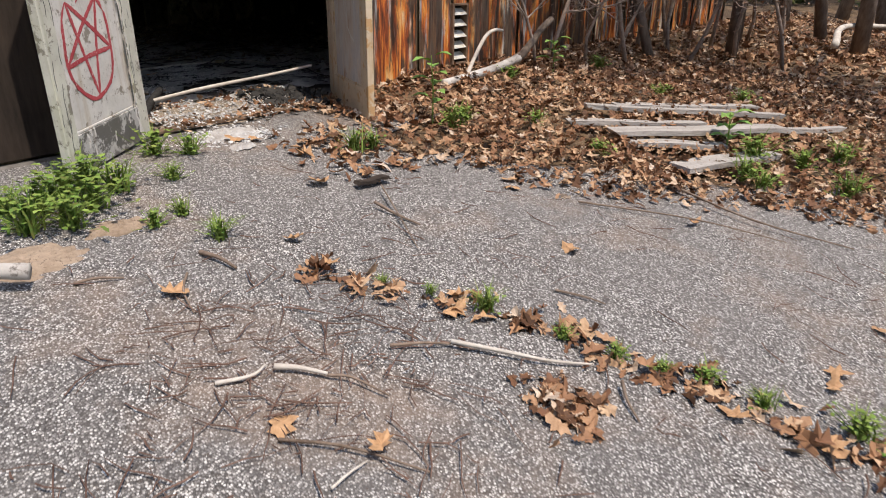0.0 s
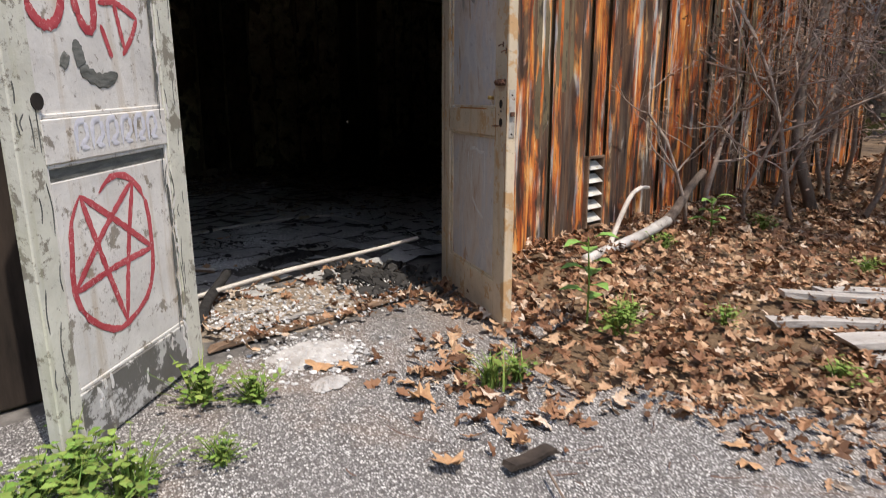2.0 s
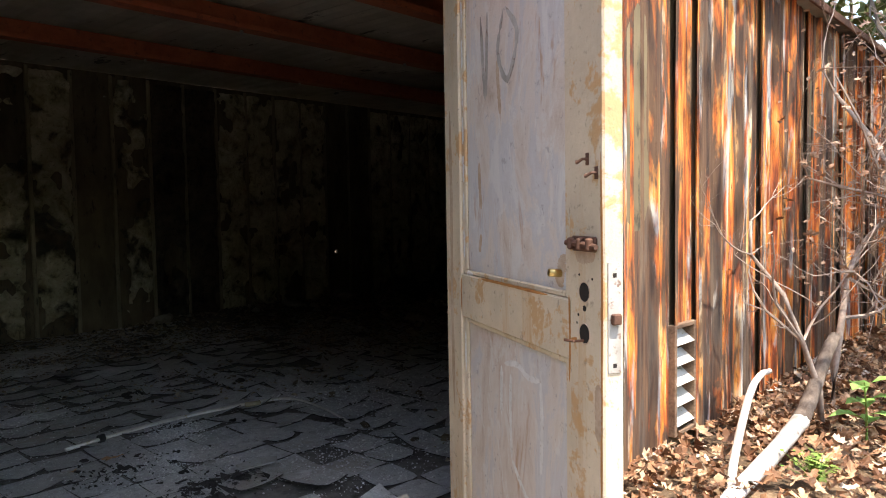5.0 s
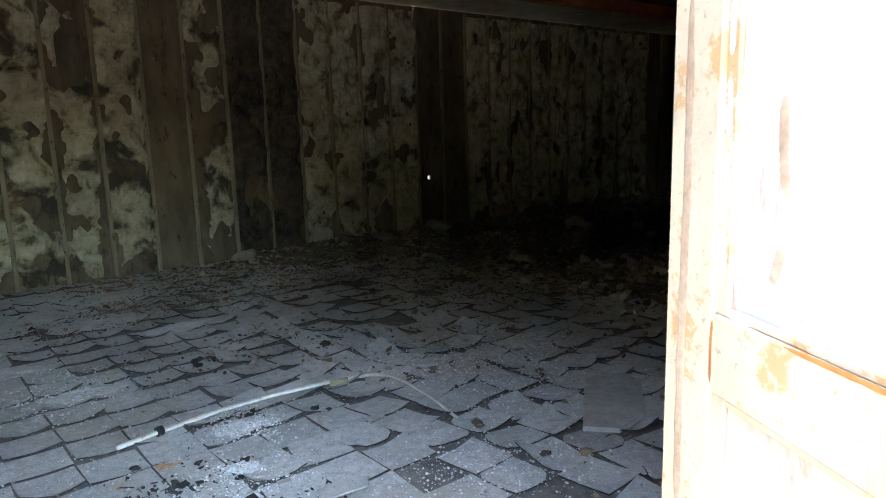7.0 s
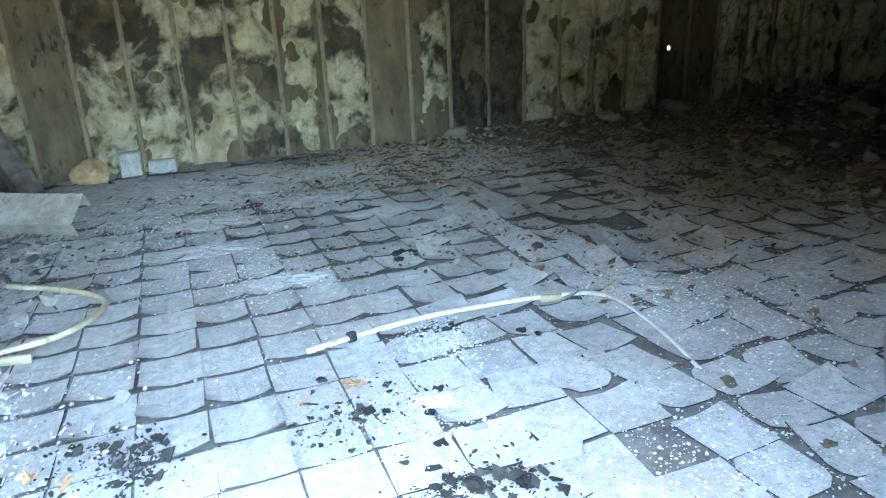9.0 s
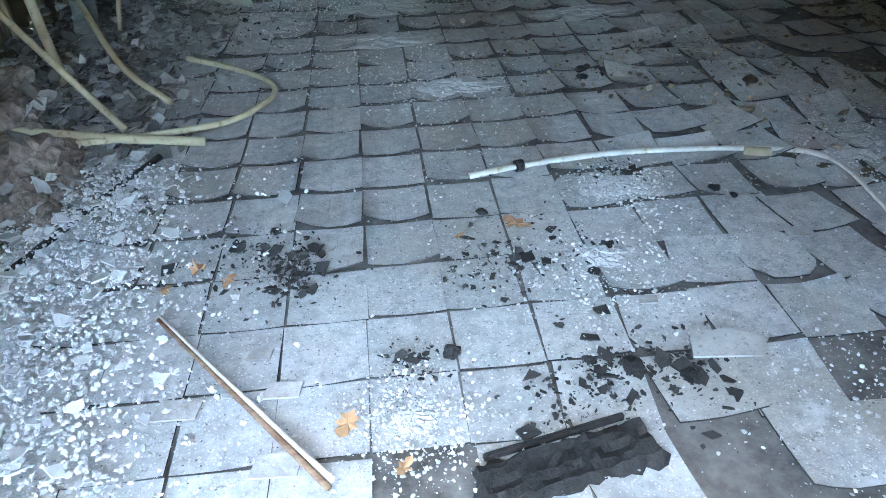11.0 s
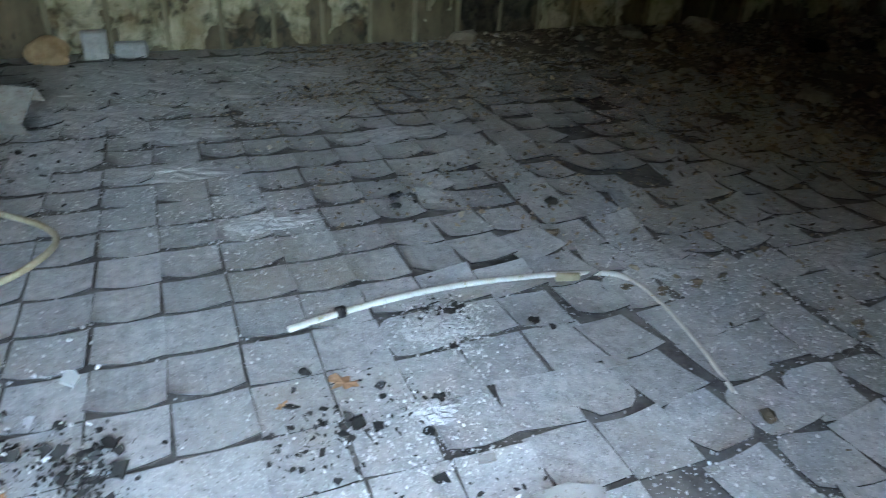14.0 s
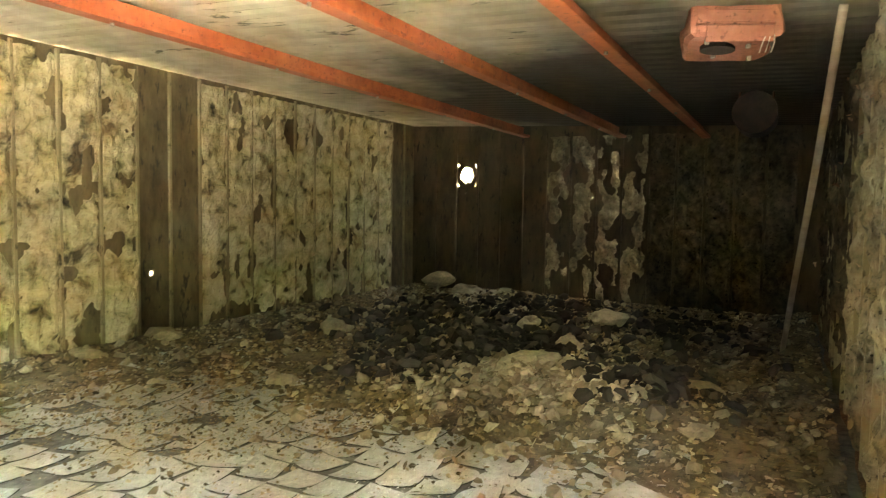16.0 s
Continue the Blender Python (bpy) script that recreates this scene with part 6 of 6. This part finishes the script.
ob = tube("wood_splinter", [(0.266, 1.845, 0.042), (0.506, 1.546, 0.053), (0.75, 1.26, 0.042)], 0.0045, PALE_TWIG, stick, n=10, taper=1.6)
ob.name = "pale_edge"


def charred_board():
    """A burnt board end with alligatored blocks."""
    t = thing("charred_board", "charred black board end with cracked blocks", "board", pose(1.06, 1.14, 0.012, 0, 0, 12))
    r = random.Random(4)
    bm = bmesh.new()
    n, m = 22, 7
    grid = []
    for a in range(n + 1):
        row = []
        for b in range(m + 1):
            x, y = 0.44 * a / n, 0.13 * b / m
            crack = min(abs((x * 27 + 0.6 * math.sin(y * 40)) % 1 - 0.5), abs((y * 19 + 0.4 * math.sin(x * 23)) % 1 - 0.5))
            z = 0.022 + 0.012 * min(1, crack * 5) + 0.008 * noise.noise((x * 20, y * 20, 3))
            edge = a in (0, n) or b in (0, m)
            row.append(bm.verts.new((x + (r.uniform(-0.03, 0.01) if a == n else r.uniform(-0.01, 0.02) if a == 0 else 0), y + (r.uniform(-0.012, 0.012) if b in (0, m) else 0), 0.0 if edge else z)))
        grid.append(row)
    for a in range(n):
        for b in range(m):
            bm.faces.new((grid[a][b], grid[a + 1][b], grid[a + 1][b + 1], grid[a][b + 1]))
    part("burnt_face", bm, CHAR, t)
    part("splinter", box_bm(0.05, 0.4, 0.135, 0.15, 0.0, 0.018, 0.003), CHAR, t)


charred_board()


def slab_piece(x, y, pts, label, material=None, th=0.02, tilt=(0, 0), z=0.012, name="loose_slab"):
    bm = bmesh.new()
    low = [bm.verts.new((a, b, 0)) for a, b in pts]
    top = [bm.verts.new((a * 0.99, b * 0.99, th)) for a, b in pts]
    n = len(pts)
    bm.faces.new(low[::-1])
    bm.faces.new(top)
    for k in range(n):
        bm.faces.new((low[k], low[(k + 1) % n], top[(k + 1) % n], top[k]))
    ob = part(name, bm, material or PALE_BOARD)
    ob.matrix_world = pose(x, y, z, *tilt, 0)
    return tagged(ob, label, "board")


PALE_BOARD = mat_plain("ashy_fibre_board", (0.28, 0.27, 0.25), (0.46, 0.45, 0.42), 20.0, 0.95, 0.5, spots=(0.2, 0.17, 0.14))
slab_piece(3.08, 1.37, [(-0.3, -0.1), (-0.2, -0.22), (0.02, -0.2), (0.3, 0.02), (0.38, 0.15), (0.3, 0.24), (0.16, 0.26), (-0.12, 0.04)], "broken pale fibre board on the floor tiles", z=0.02)
slab_piece(4.25, 1.2, [(-0.3, -0.02), (-0.1, -0.2), (0.22, -0.16), (0.3, 0.08), (0.0, 0.18), (-0.26, 0.14)], "pale broken board lying in the rubble", z=0.035, tilt=(4, -5))
slab_piece(1.75, 1.55, [(-0.1, -0.04), (0.08, -0.06), (0.12, 0.0), (0.03, 0.05), (-0.08, 0.04)], "thin pale plaster scrap on a tile", th=0.006, z=0.03)
for x, y, s in ((0.37, 1.52, 0.06), (0.62, 1.55, 0.05), (0.55, 1.68, 0.035), (0.1, 2.15, 0.07), (-0.1, 1.95, 0.06), (0.62, 1.33, 0.06), (2.2, 2.0, 0.05), (1.62, 1.75, 0.03)):
    slab_piece(x, y, [(-s, -s * 0.5), (s * 0.8, -s * 0.6), (s, s * 0.4), (-s * 0.7, s * 0.55)], "small flat pale plaster scrap", th=0.005, z=0.02, name="plaster_scrap", material=PLASTER)


lump(0.2, 6.2, 0.13, 0.0, 91.0, "orange-tan lump of scorched insulation by the wall", 0.7, mat_plain("scorched_tan_insulation", (0.3, 0.17, 0.07), (0.62, 0.46, 0.26), 16.0, 0.95, 0.9, 0.02), 0.8)
for x, w, h, a in ((0.5, 0.17, 0.2, 6), (0.74, 0.22, 0.11, -4)):
    bm = box_bm(-w / 2, w / 2, -0.05, 0.05, 0.0, h, 0.012)
    bmesh.ops.subdivide_edges(bm, edges=bm.edges, cuts=2, use_grid_fill=True)
    for vert in bm.verts:
        vert.co += Vector((noise.noise(vert.co * 11 + Vector((x, 0, 0))), noise.noise(vert.co * 12), 0.0)) * 0.012
    block = part("ashy_block", bm, ASH)
    block.matrix_world = pose(x, 6.24, 0.012, 0, 0, a)
    tagged(block, "white ash-coated block standing at the wall foot", "block")

# ---- wreckage by the end wall ----
def channel(name, m, L, W, D, material, label):
    """A fallen steel channel, open below."""
    t = thing(name, label, "steel channel", m)
    part("web", box_bm(0, L, -W / 2, W / 2, D - 0.006, D, 0.001), material, t)
    for s in (-1, 1):
        y0, y1 = sorted((s * W / 2, s * (W / 2 - 0.006)))
        part("flange", box_bm(0, L, y0, y1, 0, D - 0.007, 0.001), material, t)
    return t


channel("fallen_channel", pose(0.27, 4.72, 0.085, -36, -3, 158), 0.72, 0.24, 0.11, PALE_STEEL, "rusted steel channel lying on the ash")
ASHY_RUST = mat_plain("ash_dusted_rusty_steel", (0.05, 0.04, 0.034), (0.27, 0.235, 0.2), 11.0, 0.85, 0.6, local=True, spots=(0.14, 0.07, 0.045))
post = thing("steel_post", "rusted steel bracket post leaning in the debris", "post", pose(-0.42, 5.05, 0.0, -8, -14, 15))
part("shaft", box_bm(-0.1, 0.1, -0.05, 0.05, 0.0, 1.0, 0.004), ASHY_RUST, post)
part("end_plate", box_bm(-0.13, 0.13, -0.056, -0.0505, 0.2, 0.34, 0.002), PALE_STEEL, post, "pale drilled end plate")
for x in (-0.05, 0.05):
    bm = bmesh.new()
    bmesh.ops.create_cone(bm, cap_ends=True, segments=12, radius1=0.018, radius2=0.018, depth=0.008, matrix=Matrix.Translation((x, -0.0562, 0.27)) @ Matrix.Rotation(radians(90), 4, "X"))
    part("bolt_hole", bm, DARK_HOLE, post)
channel("fallen_channel", pose(-0.15, 5.6, 0.02, 0, -38, 120), 0.9, 0.16, 0.1, ASHY_RUST, "rusty steel channel propped on the debris")
for i, (x, y, a, L) in enumerate(((-0.5, 3.9, 100, 0.9), (-0.62, 4.6, 70, 1.3), (-0.7, 5.4, 95, 1.0))):
    ob = plank(x, y, x + 0.7 * math.cos(radians(a)), y + 0.7 * math.sin(radians(a)), 0.03, 0.12, 0.025, "burnt grey board leaning on the end wall", GREY_BARE_AND_SHADE, lift=L)
FLUFF = mat_plain("grey_brown_fluff", (0.08, 0.062, 0.05), (0.42, 0.35, 0.3), 30.0, 0.98, 1.0, 0.03)


def fluff(x, y, size, seed, z=0.0):
    """A torn tuft of matted insulation."""
    bm = bmesh.new()
    bmesh.ops.create_icosphere(bm, subdivisions=4, radius=size)
    for v in bm.verts:
        q = v.co / size
        n = noise.noise(q * 1.6 + Vector((seed, 0, 0))) + 0.7 * noise.noise(q * 4 + Vector((0, seed, 0))) + 0.5 * abs(noise.noise(q * 9 + Vector((0, 0, seed))))
        v.co = v.co * (0.8 + 0.55 * n)
        v.co.z = max(v.co.z * 0.75, -size * 0.3)
    ob = part("insulation_tuft", bm, FLUFF)
    ob.location = (x, y, z + size * 0.25)
    return tagged(ob, "torn grey-brown insulation tuft heaped by the wall", "insulation", "insulation tufts")


for k, (x, y, s) in enumerate(((-0.42, 2.72, 0.16), (-0.6, 2.5, 0.2), (-0.5, 2.2, 0.15), (-0.75, 2.85, 0.24), (-0.72, 2.2, 0.2), (-0.35, 2.45, 0.1), (-0.62, 3.0, 0.16), (-0.3, 2.65, 0.09), (-0.8, 3.3, 0.2), (-0.45, 1.95, 0.11))):
    fluff(x + 0.07, y, s * 1.1, k * 5.3, 0.0)
limb("charred_stick", [(0.06, 2.8, 0.03), (-0.1, 2.5, 0.02), (-0.26, 2.1, 0.03)], 0.014, 0.012, CHAR, "thin burnt stick along the edge of the debris")

# ---- hanging from the roof ----
HEATER_RED = mat_plain("faded_red_sheet", (0.26, 0.1, 0.07), (0.46, 0.21, 0.15), 9.0, 0.65, 0.4, local=True, spots=(0.12, 0.05, 0.035))
heater = thing("unit_heater", "red-brown steel heater box hanging from the roof", "heater", pose(5.68, 1.0, 2.4, 2, 3, 14))
bm = box_bm(-0.28, 0.28, -0.24, 0.24, 0.0, 0.2, 0.02)
bmesh.ops.subdivide_edges(bm, edges=bm.edges, cuts=4, use_grid_fill=True)
for vert in bm.verts:
    vert.co += Vector((noise.noise(vert.co * 6), noise.noise(vert.co * 6 + Vector((9, 0, 0))), 0.5 * noise.noise(vert.co * 5))) * 0.05
part("casing", bm, HEATER_RED, heater)
bm = bmesh.new()
bmesh.ops.create_cone(bm, cap_ends=True, segments=20, radius1=0.1, radius2=0.1, depth=0.03, matrix=Matrix.Translation((-0.06, 0.06, -0.012)))
part("flue_opening", bm, DARK_HOLE, heater, "dark round flue opening")
part("torn_skirt", box_bm(-0.3, -0.283, -0.2, 0.16, -0.04, 0.14, 0.004), HEATER_RED, heater, "bent sheet skirt")
part("flange", box_bm(-0.33, -0.2, -0.2, 0.22, 0.05, 0.062, 0.004), HEATER_RED, heater, "bent sheet flange")
for x, y in ((-0.12, -0.1), (0.1, 0.06), (0.16, -0.16), (-0.2, 0.14)):
    part("bolt", box_bm(x - 0.014, x + 0.014, y - 0.014, y + 0.014, -0.03, 0.03, 0.005), PALE_STEEL, heater, "pale bolt head")
for y in (-0.2, 0.2):
    v, f = tube_data([(0.2, y, 0.2), (0.2, y, 0.26)], [0.008, 0.008], 6)
    link("hanger", v, f, RUST, heater)
for k in range(3):
    v, f = tube_data(curve_points([(-0.29, -0.2 + 0.02 * k, 0.0), (-0.31, -0.2 + 0.03 * k, -0.05), (-0.29, -0.19 + 0.03 * k, -0.1)], 8), [0.004] * 9, 5)
    link("loose_wire", v, f, STRIP_WHITE, heater, "frayed pale wire")
bm = bmesh.new()
bmesh.ops.create_cone(bm, cap_ends=True, segments=28, radius1=0.2, radius2=0.2, depth=0.5, matrix=Matrix.Rotation(radians(90), 4, "Y"))
duct = part("round_duct", bm, BLACKENED := mat_plain("blackened_steel", (0.008, 0.007, 0.006), (0.035, 0.02, 0.016), 10.0, 0.8, 0.4))
duct.matrix_world = pose(8.6, 0.95, 2.36)
tagged(duct, "soot-blackened round duct under the roof", "duct")
for y in (0.95, 1.25):
    v, f = tube_data([(0, y - 1.1, 0.12), (0, y - 1.1, 0.24)], [0.01, 0.01], 6)
    link("strap", v, f, RUST, duct)
pipe = tube("hanging_conduit", [(8.6, 0.62, 0.03), (7.6, 0.55, 0.85), (6.6, 0.47, 1.7), (5.55, 0.4, 2.56)], 0.026, mat_plain("sooty_conduit", (0.26, 0.2, 0.15), (0.46, 0.38, 0.3), 10.0, 0.7), n=20)
tagged(pipe, "long pale conduit leaning from floor to roof", "pipe")


# ---- the floor tiles ----
def tile_mesh(seed):
    r = random.Random(seed)
    n, s = 4, 0.1132
    cut = [r.uniform(1.55, 2.0) for _ in range(4)] if seed >= 20 else [2.0] * 4
    if seed < 10 or seed >= 20:
        amp, near, far, odd = r.uniform(0.003, 0.02), r.uniform(0.002, 0.014), r.uniform(0.0, 0.008), r.uniform(-0.02, 0.02)
    else:
        amp, near, far, odd = r.uniform(0.001, 0.006), r.uniform(0.001, 0.006), r.uniform(0.0, 0.004), r.uniform(-0.01, 0.01)
    v, f = [], []
    for j in range(n + 1):
        for i in range(n + 1):
            a, b = i / n, j / n
            u = 2 * a - 1
            z = amp * u * u * (0.35 + 0.65 * (1 - b)) + near * (1 - b) ** 2 + far * b * b + max(0, odd * u) * (1 - b)
            w = 2 * b - 1
            k = min(1.0, cut[(u > 0) + 2 * (w > 0)] / max(0.01, abs(u) + abs(w)))
            v.append((s * u * k * (1 - 2 * amp * u * u), s * w * k, z))
    f = [(j * 5 + i, j * 5 + i + 1, j * 5 + i + 6, j * 5 + i + 5) for j in range(n) for i in range(n)]
    o = len(v)
    edge = [j for j in range(5)] + [9, 14, 19, 24] + [23, 22, 21, 20] + [15, 10, 5]
    v += [(v[k][0], v[k][1], v[k][2] - 0.006) for k in edge]
    m = len(edge)
    f += [(edge[k], edge[(k + 1) % m], o + (k + 1) % m, o + k)[::-1] for k in range(m)]
    return v, f


def tile_floor():
    r = random.Random(21)
    kinds = []
    for k in range(30):
        v, f = tile_mesh(k)
        me = bpy.data.meshes.new("tile")
        me.from_pydata(v, [], f)
        me.materials.append(TILE)
        me.materials.append(TILE_EDGE_SHADE)
        me.polygons.foreach_set("material_index", [0] * 16 + [1] * (len(f) - 16))
        me.shade_flat()
        kinds.append((me, v, f))
    floor = bpy.data.objects["floor"]
    pieces, spots, near = [], [], 0
    for j in range(-5, 20):
        for i in range(-7, 26):
            x, y = 0.603 + 0.229 * (i + 0.5), 1.798 + 0.229 * (j + 0.5)
            if not (X0 + 0.12 < x and 0.6 < y < YB - 0.12):
                continue
            ragged = smooth(0.9, 2.3, x - 0.35 * (y - 1.7))
            bare = min(math.hypot(x - 2.05, y - 1.45), math.hypot(x - 1.0, y - 1.12), math.hypot(x - 1.62, y - 1.2)) < 0.13
            if bare or (r.random() < 0.03 and x > 3.2) or (y < 1.0 and r.random() < 0.35):
                continue
            k = r.randrange(10) if r.random() < max(smooth(1.9, 2.7, y + 0.25 * smooth(0.9, 0.2, x)), 0.7 * ragged) else 10 + r.randrange(10)
            if r.random() < 0.5 * ragged * smooth(2.8, 2.0, y):
                k = 20 + r.randrange(10)
            flip = 0 if ragged < 0.4 else r.choice((0, 0, 0, 90, 180, 270))
            jx, jy, ja = r.gauss(0, 0.003 + 0.009 * ragged), r.gauss(0, 0.003 + 0.009 * ragged), r.gauss(0, 0.8 + 5.5 * ragged)
            if -0.3 < x < 3.4 and y < 4.0 and near < 300:
                ob = new("tile", kinds[k][0])
                ob.parent = floor
                ob.matrix_world = pose(x + jx, y + jy, 0.0, r.gauss(0, 0.5 + 1.5 * ragged), r.gauss(0, 0.5 + 1.5 * ragged), flip + ja)
                near += 1
            else:
                pieces.append(kinds[k][1:])
                spots.append((x + jx, y + jy, 0.0, radians(flip + ja), r.gauss(0, 0.03), r.gauss(0, 0.03)))
    v, f = scatter(pieces, spots)
    rest = link("tile_field", v, f, TILE_FAR)
    rest.parent = floor
    rest.data.materials.append(TILE_EDGE_SHADE)
    rest.data.polygons.foreach_set("material_index", [0 if k % 32 < 16 else 1 for k in range(len(f))])
    rest["kind"] = "stuff"


def mat_tile_far():
    m = TILE.copy()
    m.name = "ashy_floor_tile_far"
    nt = m.node_tree
    info = next(n for n in nt.nodes if n.type == "OBJECT_INFO")
    geo = nt.nodes.new("ShaderNodeNewGeometry")
    for ln in list(nt.links):
        if ln.from_node == info:
            nt.links.new(geo.outputs["Random Per Island"], ln.to_socket)
    return m


TILE_FAR = mat_tile_far()
tile_floor()
